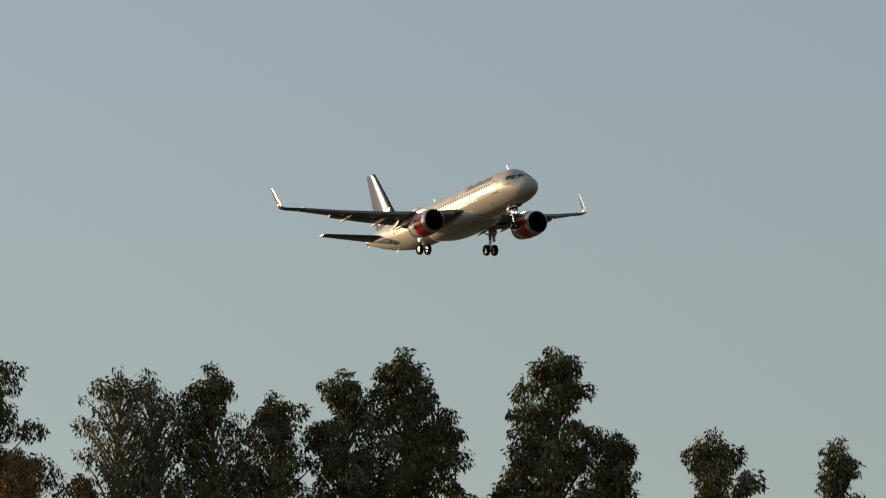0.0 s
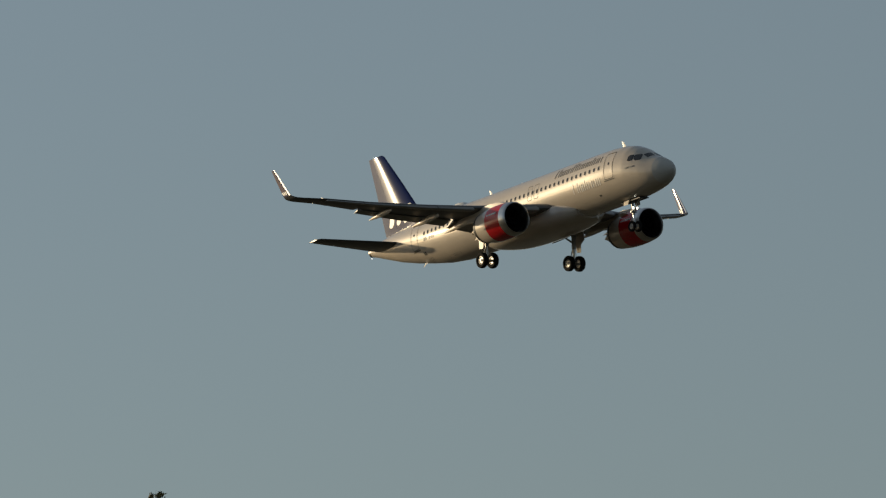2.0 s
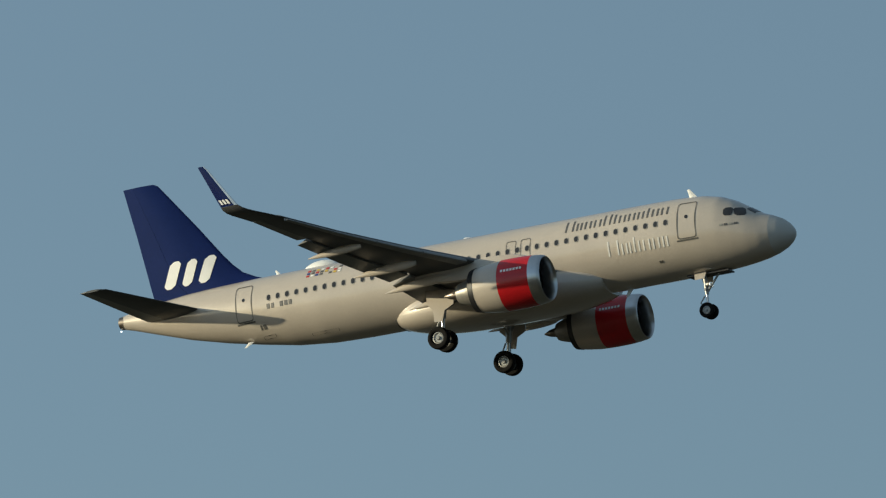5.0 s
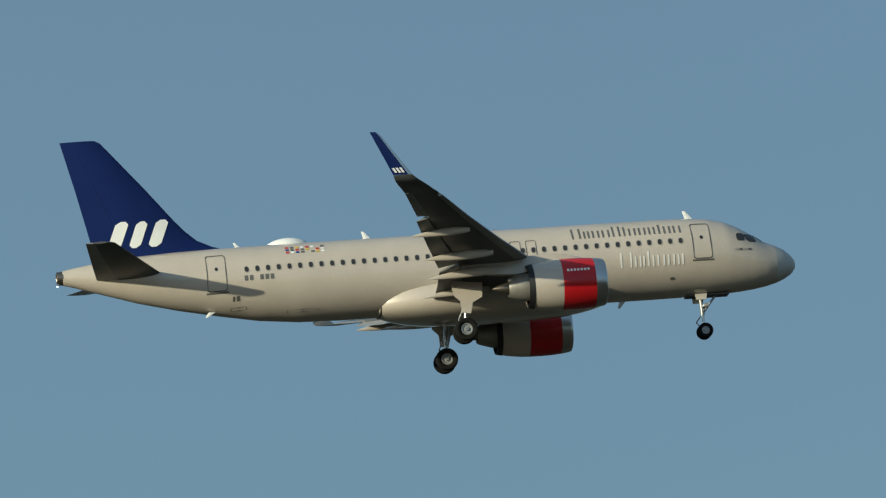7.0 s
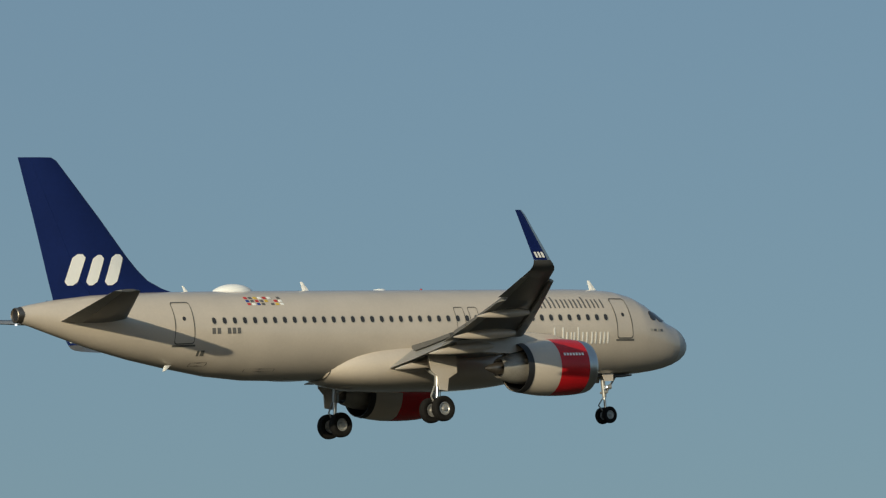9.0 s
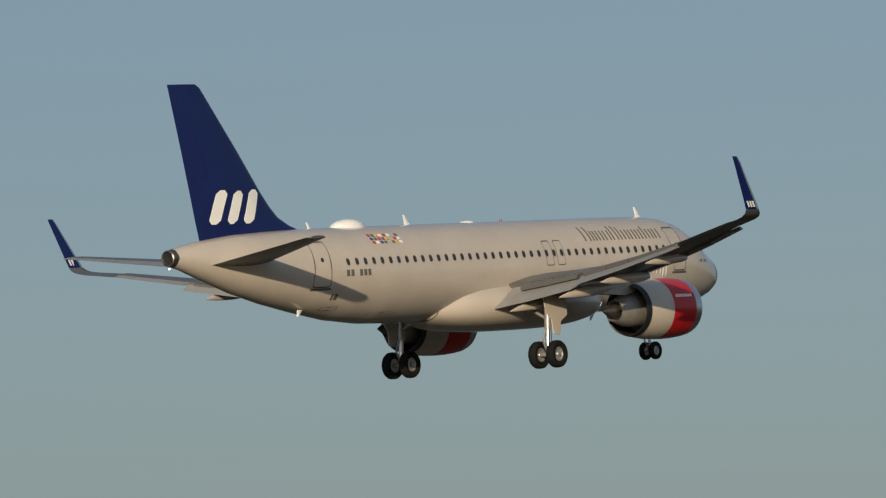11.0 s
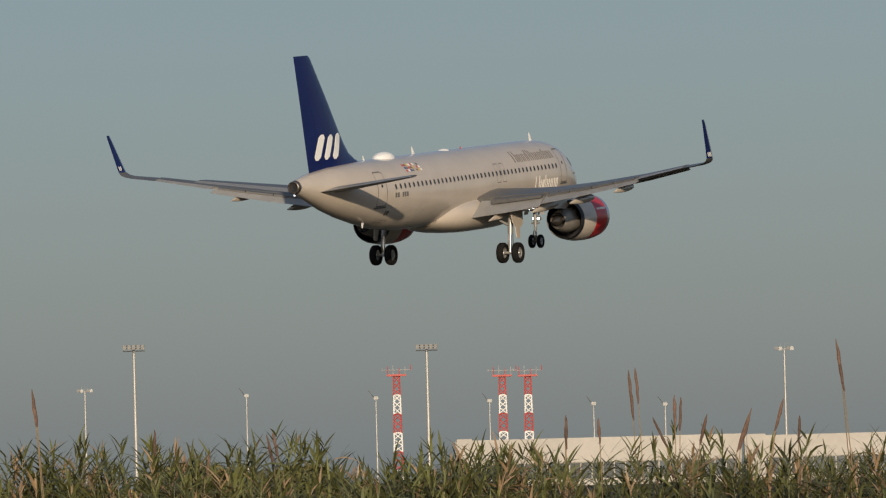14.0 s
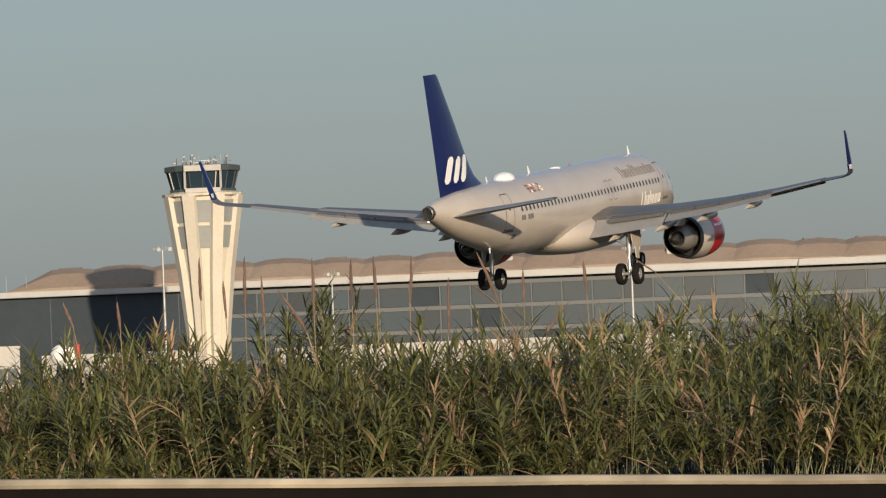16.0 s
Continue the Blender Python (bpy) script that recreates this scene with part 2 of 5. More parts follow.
def hull_y(s, z):
    top, bot, w = blend(HULL, s)
    c, h = (top + bot) / 2, (top - bot) / 2
    k = max(0.0, 1.0 - ((z - c) / h) ** 2)
    return w * math.sqrt(k)


def hull_ring(s, n=48):
    top, bot, w = blend(HULL, s)
    c, h = (top + bot) / 2, (top - bot) / 2
    return [Vector((-s, w * math.cos(t), c + h * math.sin(t))) for t in [2 * math.pi * i / n for i in range(n)]]


def on_hull(s, z, side, off):
    y = hull_y(s, z)
    top, bot, w = blend(HULL, s)
    c, h = (top + bot) / 2, (top - bot) / 2
    nrm = Vector((0, y / (w * w), (z - c) / (h * h))).normalized()
    return Vector((-s, side * (y + nrm.y * off), z + nrm.z * off))


def sheet(point_of, u0, u1, v0, v1, nu, nv, bm=None, corner=0.0, lean=0.0):
    """A thin plate laid on a surface: point_of(u, v, off) at two offsets, closed at its edges."""
    bm = bm or bmesh.new()
    def grid(off):
        rows = []
        for j in range(nv + 1):
            v = v0 + (v1 - v0) * j / nv
            e = min(j, nv - j) / nv * abs(v1 - v0)
            cut = 0.0
            if corner and e < corner:
                cut = corner - math.sqrt(max(0.0, corner ** 2 - (corner - e) ** 2))
                cut = math.copysign(min(cut, abs(u1 - u0) * 0.45), u1 - u0)
            sh = lean * (v - v0)
            rows.append([point_of(u0 + cut + (u1 - u0 - 2 * cut) * i / nu + sh, v, off) for i in range(nu + 1)])
        return rows
    lowr, top = grid(0.002), grid(0.016)
    tv = [[bm.verts.new(p) for p in r] for r in top]
    for a, b in zip(tv, tv[1:]):
        for i in range(nu):
            bm.faces.new((a[i], a[i + 1], b[i + 1], b[i]))
    edge = [(0, i) for i in range(nu)] + [(j, nu) for j in range(nv)] + [(nv, i) for i in range(nu, 0, -1)] + [(j, 0) for j in range(nv, 0, -1)]
    lv = {k: bm.verts.new(lowr[k[0]][k[1]]) for k in edge}
    for a, b in zip(edge, edge[1:] + edge[:1]):
        bm.faces.new((tv[a[0]][a[1]], tv[b[0]][b[1]], lv[b], lv[a]))
    return bm


def ribbon(points, width, point_of, bm=None, off=0.014):
    """A closed thin line laid on a surface along (u, v) points."""
    bm = bm or bmesh.new()
    n = len(points)
    cu, cv = sum(p[0] for p in points) / n, sum(p[1] for p in points) / n
    ins, outs = [], []
    for u, v in points:
        d = math.hypot(u - cu, v - cv)
        k = (d - width) / d
        outs.append(bm.verts.new(point_of(u, v, off)))
        ins.append(bm.verts.new(point_of(cu + (u - cu) * k, cv + (v - cv) * k, off)))
    for i in range(n):
        j = (i + 1) % n
        bm.faces.new((outs[i], outs[j], ins[j], ins[i]))
    return bm


def rounded(u0, u1, v0, v1, r, k=4):
    pts = []
    for cx, cy, a0 in ((u1 - r, v1 - r, 0), (u0 + r, v1 - r, 90), (u0 + r, v0 + r, 180), (u1 - r, v0 + r, 270)):
        for i in range(k + 1):
            t = radians(a0 + 90 * i / k)
            pts.append((cx + r * math.cos(t), cy + r * math.sin(t)))
    # extra points down the long sides so that the line follows the curve of the hull
    full = []
    for p, q in zip(pts, pts[1:] + pts[:1]):
        full.append(p)
        m = int(math.hypot(q[0] - p[0], q[1] - p[1]) / 0.2)
        full += [(p[0] + (q[0] - p[0]) * i / (m + 1), p[1] + (q[1] - p[1]) * i / (m + 1)) for i in range(1, m + 1)]
    return full


def build_fuselage():
    ss = [1.1 + 0.15 * i for i in range(28)] + [5.4 + 0.6 * i for i in range(31)] + [24.3 + 0.4 * i for i in range(32)] + [37.2]
    bm = loft([hull_ring(s) for s in ss], cap=False)
    fus = part("fuselage", bm, SILVER, airliner)
    nose = [0.0, 0.03, 0.06, 0.12, 0.2, 0.3, 0.45, 0.6, 0.8, 1.0, 1.1]
    part("radome", loft([hull_ring(s) for s in nose], cap=False), RADOME, airliner, "matt pale grey nose radome")
    # tail cone with the auxiliary exhaust
    c = Vector((0, 0, 0.97))
    part("tail_exhaust", revolve([(-37.15, 0.36), (-37.47, 0.33), (-37.50, 0.29), (-37.45, 0.25), (-37.0, 0.24), (-36.9, 0.02)], c, "x", 24), HOT, airliner,
         "dark metal exhaust ring")
    # black disc stands for the shade deep in the exhaust
    part("exhaust_shade_disc", revolve([(-37.42, 0.252), (-37.40, 0.01)], c, "x", 24), BLACK, airliner, "black disc standing for the shade inside the exhaust")
    part("tail_light", revolve([(-37.53, 0.01), (-37.51, 0.035), (-37.44, 0.04)], Vector((0, -0.05, 0.55)), "x", 10, True), NAVWHITE, airliner, "small white tail light")
    # wing-body fairing under the belly
    rings = []
    for i in range(37):
        s = 10.0 + 12.1 * i / 36
        k = abs((s - 15.6) / 6.5)
        k = max(0.012, 1.0 - k ** 3.0) ** 0.55
        w, h = 2.28 * k, 1.08 * k
        cz = -1.52 - 0.05 * k
        ring = []
        for j in range(32):
            t = 2 * math.pi * j / 32
            ct, st = math.cos(t), math.sin(t)
            ring.append(Vector((-s, w * math.copysign(abs(ct) ** 0.75, ct), cz + h * math.copysign(abs(st) ** 0.85, st))))
        rings.append(ring)
    part("belly_fairing", loft(rings), SILVER, airliner, "rounded wing-to-body belly fairing")
    part("fairing_seal", loft([[p + Vector((dx, 0, 0)) for p in [Vector((r[0], r[1] * g, -1.55 + (r[2] + 1.55) * g)) for r in rings[34]]] for dx, g in ((0.06, 1.012), (-0.06, 1.012))], cap=False), LINE, airliner,
         "dark seal round the fairing tail")
    for side in (-1, 1):
        surf = lambda u, v, off, s=side: on_hull(u, v, s, off)
        # passenger doors
        for u0, u1, v0, v1 in ((4.53, 5.51, -0.51, 1.41), (29.14, 30.13, -0.52, 1.37)):
            door = part("door", ribbon(rounded(u0, u1, v0, v1, 0.14), 0.055, surf), LINE, airliner, "closed cabin door outlined by a dark seam")
            part("door_sill", sheet(surf, u0 - 0.06, u1 + 0.06, v0 - 0.10, v0 - 0.02, 4, 1), LINE, door)
            part("door_window", sheet(surf, (u0 + u1) / 2 - 0.08, (u0 + u1) / 2 + 0.08, v0 + 1.02, v0 + 1.22, 2, 4, corner=0.07), PANE, door)
        for u in (13.72, 14.52):
            ex = part("emergency_exit", ribbon(rounded(u - 0.27, u + 0.27, -0.05, 1.02, 0.10), 0.04, surf), LINE, airliner, "overwing exit outlined by a dark seam")
        # cabin windows
        pane_mesh = rim_mesh = None
        for i in range(42):
            u = 6.1 + i * 0.5373
            if pane_mesh is None:
                b0 = sheet(surf, 8.0 - 0.10, 8.0 + 0.10, 0.335, 0.625, 4, 8, corner=0.095)
                pane_mesh = finish("window", b0, PANE)
                rim_mesh = finish("window_rim", ribbon(rounded(8.0 - 0.13, 8.0 + 0.13, 0.305, 0.655, 0.12), 0.04, surf, off=0.010), RIM)
            w = new("window", pane_mesh)
            w.parent = airliner
            y_shift = (hull_y(u, 0.48) - hull_y(8.0, 0.48)) * side
            w.location = (8.0 - u, y_shift, 0.0)
            r = new("window_rim", rim_mesh)
            r.parent = w
        # name markings, drawn as plain bars
        u = 5.98
        for k, wd in enumerate((0.52, 0.36, 0.42, 0.44, 0.46, 0.20, 0.42, 0.42, 0.40, 0.20, 0.42, 0.44)[::-1]):
            hgt = 0.60 if k in (11, 7) else (0.54 if k in (2, 6) else 0.42)
            for at in ((0.03, wd - 0.12) if wd > 0.3 else (0.06,)):
                part("marking_bar", sheet(surf, u + at, u + at + 0.085, 0.93, 0.93 + hgt, 1, 4), GREYMARK, airliner)
            u += wd + 0.085
        u = 6.0
        for k, wd in enumerate((0.66, 0.18, 0.34, 0.18, 0.18, 0.46, 0.44, 0.38)[::-1]):
            hgt = 0.74 if k in (7, 4) else 0.52
            for at in ((0.03, wd - 0.13) if wd > 0.3 else (0.05,)):
                part("marking_bar", sheet(surf, u + at, u + at + 0.08, -0.72, -0.72 + hgt, 1, 4), FAINTMARK, airliner)
            u += wd + 0.07
        for k in range(6):
            if k != 3:
                part("marking_bar", sheet(surf, 26.80 + k * 0.26, 26.97 + k * 0.26, -0.10, 0.16, 2, 2), GREYMARK, airliner)
        # rows of small flags above the rear windows
        tones = (WHITEMARK, FLAGRED, WHITEMARK, FLAGYELLOW, GREYMARK, FLAGRED, GREYMARK, FLAGBLUE)
        for k in range(8):
            for row in range(3):
                if (k + row) % 7 != 3:
                    part("flag_marking", sheet(surf, 24.10 + k * 0.255, 24.27 + k * 0.255, 1.18 + row * 0.15, 1.28 + row * 0.15, 2, 1), tones[(k * 3 + row * 2) % 8], airliner)
        for k, tone in enumerate((GREYMARK, RIM, GREYMARK, RIM)):
            part("flag_marking", sheet(surf, 2.45 + k * 0.24, 2.62 + k * 0.24, -0.16, -0.05, 2, 1), tone, airliner)
        # cockpit panes
        for (a0, a1, v0, v1, ln) in ((2.72, 3.16, 0.36, 0.80, 0.0), (2.06, 2.58, 0.30, 0.76, 0.62)):
            part("windshield_pane", sheet(surf, a0, a1, v0, v1, 5, 5, corner=0.10, lean=ln * 0.6), PANE, airliner)
        front = lambda u, v, off, s=side: on_hull(1.62 + 0.72 * v + 0.10 * abs(u), hull_top_band(1.62 + 0.72 * v, u), s, off)
        part("windshield_pane", sheet(front, 0.07, 0.66, 0.10, 0.66, 6, 4), PANE, airliner)
        # small vents and panels on the rear lower hull
        part("vent_panel", sheet(surf, 28.55, 28.72, -1.02, -0.80, 2, 2), LINE, airliner)
        part("vent_panel", sheet(surf, 28.80, 28.90, -1.02, -0.80, 2, 2), LINE, airliner)
        part("access_panel", ribbon(rounded(28.2, 29.0, -1.42, -1.28, 0.05), 0.03, surf), LINE, airliner)
        part("access_panel", ribbon(rounded(24.6, 26.2, -1.72, -1.60, 0.05), 0.03, surf), LINE, airliner)
        part("vent_panel", sheet(surf, 6.55, 6.75, -1.40, -1.30, 2, 1), LINE, airliner)


def hull_top_band(s, u):
    """Height of the hull where its half width is u."""
    top, bot, w = blend(HULL, s)
    c, h = (top + bot) / 2, (top - bot) / 2
    return c + h * math.sqrt(max(0.0, 1.0 - min(0.999, u / w) ** 2))


def blade(base, tip, chord0, chord1, thick, bm=None):
    """A small swept antenna blade."""
    base, tip = Vector(base), Vector(tip)
    ring = lambda p, c: [p + Vector((c / 2, 0, 0)), p + Vector((0, thick, 0)), p + Vector((-c / 2, 0, 0)), p + Vector((0, -thick, 0))]
    return loft([ring(base, chord0), ring(tip, chord1)], True, bm)


def build_roof_fittings():
    for s in (5.22, 21.66):
        part("antenna", blade((-s, 0, 1.90), (-s - 0.26, 0, 2.38), 0.42, 0.14, 0.03), WHITEMARK, airliner, "small white blade antenna")
    part("antenna", blade((-28.25, 0, 1.93), (-28.45, 0, 2.22), 0.25, 0.10, 0.025), WHITEMARK, airliner, "small white blade antenna")
    part("antenna", blade((-9.0, 0, -2.02), (-9.25, 0, -2.42), 0.35, 0.14, 0.03), WHITEMARK, airliner, "small white blade antenna")
    part("antenna", blade((-29.9, -0.5, -1.35), (-30.2, -0.6, -1.62), 0.35, 0.14, 0.03), WHITEMARK, airliner, "small white blade antenna")
    rings = []
    for i in range(13):
        k = i / 12
        s = 24.62 + 2.35 * k
        p = math.sin(math.pi * min(1.0, k * 1.04)) ** 0.6 if 0 < k < 1 else 0.02
        rings.append([Vector((-s, 0.55 * p * math.cos(t), 1.90 + 0.40 * p * max(0, math.sin(t)) - 0.05 * (math.sin(t) < 0))) for t in [2 * math.pi * j / 16 for j in range(16)]])
    part("satcom_dome", loft(rings), WHITEMARK, airliner, "low white antenna dome on the roof")
    part("beacon", revolve([(1.95, 0.07), (2.02, 0.06), (2.05, 0.02)], (-15.2, 0, 0), "z", 12, True), BEACON, airliner, "red rotating beacon")
    part("roof_hump", revolve([(1.93, 0.35), (2.02, 0.25), (2.05, 0.02)], (-17.6, 0, 0), "z", 16, True), WHITEMARK, airliner)


AIRFOIL = [(0.0, 0.0), (0.012, 0.24), (0.05, 0.46), (0.12, 0.68), (0.25, 0.92), (0.38, 1.0), (0.55, 0.86), (0.72, 0.58), (0.88, 0.25), (1.0, 0.02)]


def foil_at(x):
    for p, q in zip(AIRFOIL, AIRFOIL[1:]):
        if x <= q[0]:
            return p[1] + (q[1] - p[1]) * (x - p[0]) / (q[0] - p[0])
    return 0.02


def section(le, te, up, tc, a=0.0, b=1.0, camber=0.25):
    """An airfoil ring from leading to trailing edge; a to b is the share of the chord kept."""
    le, te, up = Vector(le), Vector(te), Vector(up).normalized()
    c = (te - le).length
    xs = [x for x, _ in AIRFOIL if a < x < b]
    xs = [a] + xs + [b]
    top = [le + (te - le) * x + up * (foil_at(x) * tc * c * (0.5 + camber)) for x in xs]
    low = [le + (te - le) * x - up * (foil_at(x) * tc * c * (0.5 - camber * 0.6)) for x in reversed(xs)]
    if a == 0.0:
        low = low[:-1]
    return top + low


# wing stations: span, height, leading edge, trailing edge
WING = [(1.2, -1.20, 11.75, 19.0), (2.0, -1.13, 12.25, 19.02), (4.2, -0.95, 13.52, 19.05), (6.4, -0.72, 14.80, 19.15), (9.5, -0.30, 16.60, 20.0), (12.9, 0.26, 18.58, 20.92), (15.9, 0.84, 20.30, 21.85)]


def wing_at(y):
    return blend(WING, y)


def wing_point(y, share, drop=0.0):
    z, le, te = wing_at(y)
    return Vector((-(le + (te - le) * share), y, z - drop))


def mirror(p, side):
    return Vector((p[0], p[1] * side, p[2]))


def build_wing(side):
    mir = lambda ring: [mirror(p, side) for p in ring]
    def strip(y0, y1, a, b, n, material, nm, label="", tc=None, move=None):
        rings = []
        for i in range(n + 1):
            y = y0 + (y1 - y0) * i / n
            z, le, te = wing_at(y)
            t = tc or (0.145 - 0.035 * (y / 16.0))
            r = section((-le, y, z + 0.012 * (te - le)), (-te, y, z + 0.008 * (te - le)), (0, 0, 1), t, a, b)
            if move:
                r = [move(p, y) for p in r]
            rings.append(mir(r))
        return part(nm, loft(rings), material, wing_root, label)
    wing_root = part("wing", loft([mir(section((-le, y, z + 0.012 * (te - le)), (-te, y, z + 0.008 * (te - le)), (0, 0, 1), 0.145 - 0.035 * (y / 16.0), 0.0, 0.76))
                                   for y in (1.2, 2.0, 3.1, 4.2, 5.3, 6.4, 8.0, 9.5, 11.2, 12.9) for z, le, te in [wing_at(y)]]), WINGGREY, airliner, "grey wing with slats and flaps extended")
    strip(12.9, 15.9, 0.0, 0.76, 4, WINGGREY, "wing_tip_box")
    strip(12.95, 15.85, 0.765, 1.0, 3, FLAPGREY, "aileron", move=lambda p, y: p + Vector((0, 0, -0.05 * (-(p.x) - wing_at(y)[1] - 0.77 * (wing_at(y)[2] - wing_at(y)[1])))))
    # slats, run out and drooped
    def droop(p, y):
        z, le, te = wing_at(y)
        d = -p.x - le
        return p + Vector((0.20, 0, -0.16 + 0.10 * d))
    for y0, y1 in ((2.7, 4.95), (6.7, 8.9), (8.96, 11.2), (11.26, 13.4), (13.46, 15.7)):
        strip(y0, y1, 0.0, 0.14, 4, FLAPGREY, "slat", "bare drooped leading-edge slat", move=droop)
    # flaps, run aft and turned down
    for y0, y1, ang, back, low in ((2.15, 6.25, 19.0, 0.12, 0.14), (6.45, 12.85, 16.0, 0.14, 0.07)):
        def turn(p, y, ang=ang, back=back, low=low):
            z, le, te = wing_at(y)
            hx = le + (te - le) * 0.74
            d = -p.x - hx
            h = p.z - (z + 0.008 * (te - le) * 0.74)
            k = radians(ang)
            g = 0.92
            return Vector((-(hx + back + g * (d * math.cos(k) + h * math.sin(k))), p.y, z - low - g * (d * math.sin(k) - h * math.cos(k))))
        strip(y0, y1, 0.74, 1.0, 6, FLAPGREY, "flap", "trailing-edge flap turned down for landing", move=turn)
    # spoiler panels over the flap
    for y0, y1 in ((3.0, 6.2), (6.6, 8.1), (8.16, 9.6), (9.66, 11.1), (11.16, 12.6)):
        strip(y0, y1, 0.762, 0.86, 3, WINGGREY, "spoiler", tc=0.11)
    # flap track fairings
    for y, le_s, end_s, z0, z1, r in ((3.45, 16.3, 19.6, -1.60, -1.92, 0.17), (6.05, 15.9, 19.65, -1.20, -1.50, 0.20), (8.55, 16.7, 20.15, -0.86, -1.02, 0.19), (11.55, 18.2, 21.1, -0.26, -0.42, 0.16)):
        rings = []
        for i in range(11):
            k = i / 10
            rr = r * max(0.05, math.sin(math.pi * (0.06 + 0.94 * k) ** 0.75)) ** 0.7 if k < 1 else 0.015
            s, z = le_s + (end_s - le_s) * k, z0 + (z1 - z0) * k ** 1.6
            rings.append([mirror((-s, y + 0.72 * rr * math.cos(t), z + 1.25 * rr * math.sin(t)), side) for t in [2 * math.pi * j / 14 for j in range(14)]])
        part("flap_track_fairing", loft(rings), SILVER, wing_root, "pale canoe-shaped flap fairing")
    # blended upturned tip
    tip = [(15.9, 0.84, 20.30, 21.85, 4), (16.5, 0.93, 20.65, 22.08, 8), (17.05, 1.01, 20.98, 22.30, 18), (17.40, 1.10, 21.25, 22.45, 42), (17.60, 1.21, 21.47, 22.53, 64), (17.70, 1.36, 21.67, 22.58, 80)]
    rings = [mir(section((-le, y, z), (-te, y, z - 0.01), (0, -math.sin(radians(a)), math.cos(radians(a))), 0.10)) for y, z, le, te, a in tip]
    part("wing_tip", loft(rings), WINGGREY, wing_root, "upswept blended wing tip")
    top = [(17.70, 1.36, 21.67, 22.58, 80), (17.76, 1.90, 22.05, 22.83, 82), (17.82, 2.60, 22.55, 23.15, 84), (17.88, 3.25, 23.00, 23.45, 85), (17.89, 3.49, 23.22, 23.56, 86)]
    sec = lambda a0, b0: [mir(section((-le, y, z), (-te, y, z), (0, -math.sin(radians(a)), math.cos(radians(a))), 0.09, a0, b0)) for y, z, le, te, a in top]
    part("sharklet", loft(sec(0.20, 1.0)), BLUE, wing_root, "blue upturned winglet")
    part("sharklet_edge", loft(sec(0.0, 0.20)), BARE, wing_root, "bright bare leading edge")
    # three small white marks on the winglet, both faces
    for face in (-1, 1):
        for k in range(3):
            y, z, le, te, a = 17.72, 1.46, 21.72, 22.62, 80
            off = 0.05 * face
            c = Vector((-(le + 0.30 + k * 0.18), y - off * math.sin(radians(a)) * 1.0, z + off * math.cos(radians(a))))
            upv = Vector((-0.15, 0.02, 0.24))
            bm = prism([(0, 0), (0.11, 0), (0.11, 1), (0, 1)], 0.006, lambda u, v, w, c=c, upv=upv, f=face: mirror(c + Vector((-u, 0, 0)) + upv * v + Vector((0, -w * f, 0)), side))
            part("marking_bar", bm, WHITEMARK, wing_root)


def build_tail():
    # fin: height, leading edge, trailing edge
    FIN = [(1.45, 28.95, 35.38), (1.95, 29.05, 35.48), (2.10, 29.55, 35.52), (2.46, 30.30, 35.60), (2.95, 30.84, 35.70), (3.54, 31.36, 35.82), (5.21, 32.66, 36.17), (7.45, 34.50, 36.68), (7.76, 34.76, 36.75), (7.90, 35.02, 36.79)]
    fine = []
    for r0, r1 in zip(FIN, FIN[1:]):
        n = max(1, int((r1[0] - r0[0]) / 0.4))
        fine += [tuple(p + (q - p) * i / n for p, q in zip(r0, r1)) for i in range(n)]
    fine.append(FIN[-1])
    tcf = lambda z, c: min(0.10, 0.46 / c)
    ring = lambda a, b: [section((-le, 0, z), (-te, 0, z), (0, 1, 0), tcf(z, te - le), a, b, 0.0) for z, le, te in fine]
    fin = part("vertical_fin", loft(ring(0.0, 0.70)), BLUE, airliner, "deep blue swept tail fin with white marks")
    part("rudder", loft(ring(0.703, 1.0)), BLUE, fin)
    def on_fin(u, v, off, s):
        le, te = blend(FIN, v)
        c = te - le
        x = min(1.0, max(0.0, (u - le) / c))
        return Vector((-u, s * (foil_at(x) * tcf(v, c) * c * 0.5 + off), v))
    for side in (-1, 1):
        surf = lambda u, v, off, s=side: on_fin(u, v, off + 0.006, s)
        # plain slanted white shapes
        for u0, u1, v1, ln in ((34.20, 34.86, 3.62, -0.42), (33.20, 33.78, 3.58, -0.40), (32.18, 32.82, 3.62, -0.42)):
            part("fin_mark", sheet(surf, u0, u1, 2.25, v1, 5, 9, corner=0.20, lean=ln), WHITEMARK, fin, "slanted white shape")
        # horizontal tail: span, height, leading edge, trailing edge
        st = [(0.7, 0.62, 32.10, 35.55), (1.3, 0.69, 32.45, 35.66), (3.8, 1.02, 33.78, 36.08), (6.1, 1.33, 35.02, 36.46), (6.28, 1.35, 35.35, 36.50)]
        sec = lambda a, b: [[mirror(p, side) for p in section((-le, y, z + 0.03), (-te, y, z), (0, 0, 1), 0.10, a, b, 0.0)] for y, z, le, te in st]
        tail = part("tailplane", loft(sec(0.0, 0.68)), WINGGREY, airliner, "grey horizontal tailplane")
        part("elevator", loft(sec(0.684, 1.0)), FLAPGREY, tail)


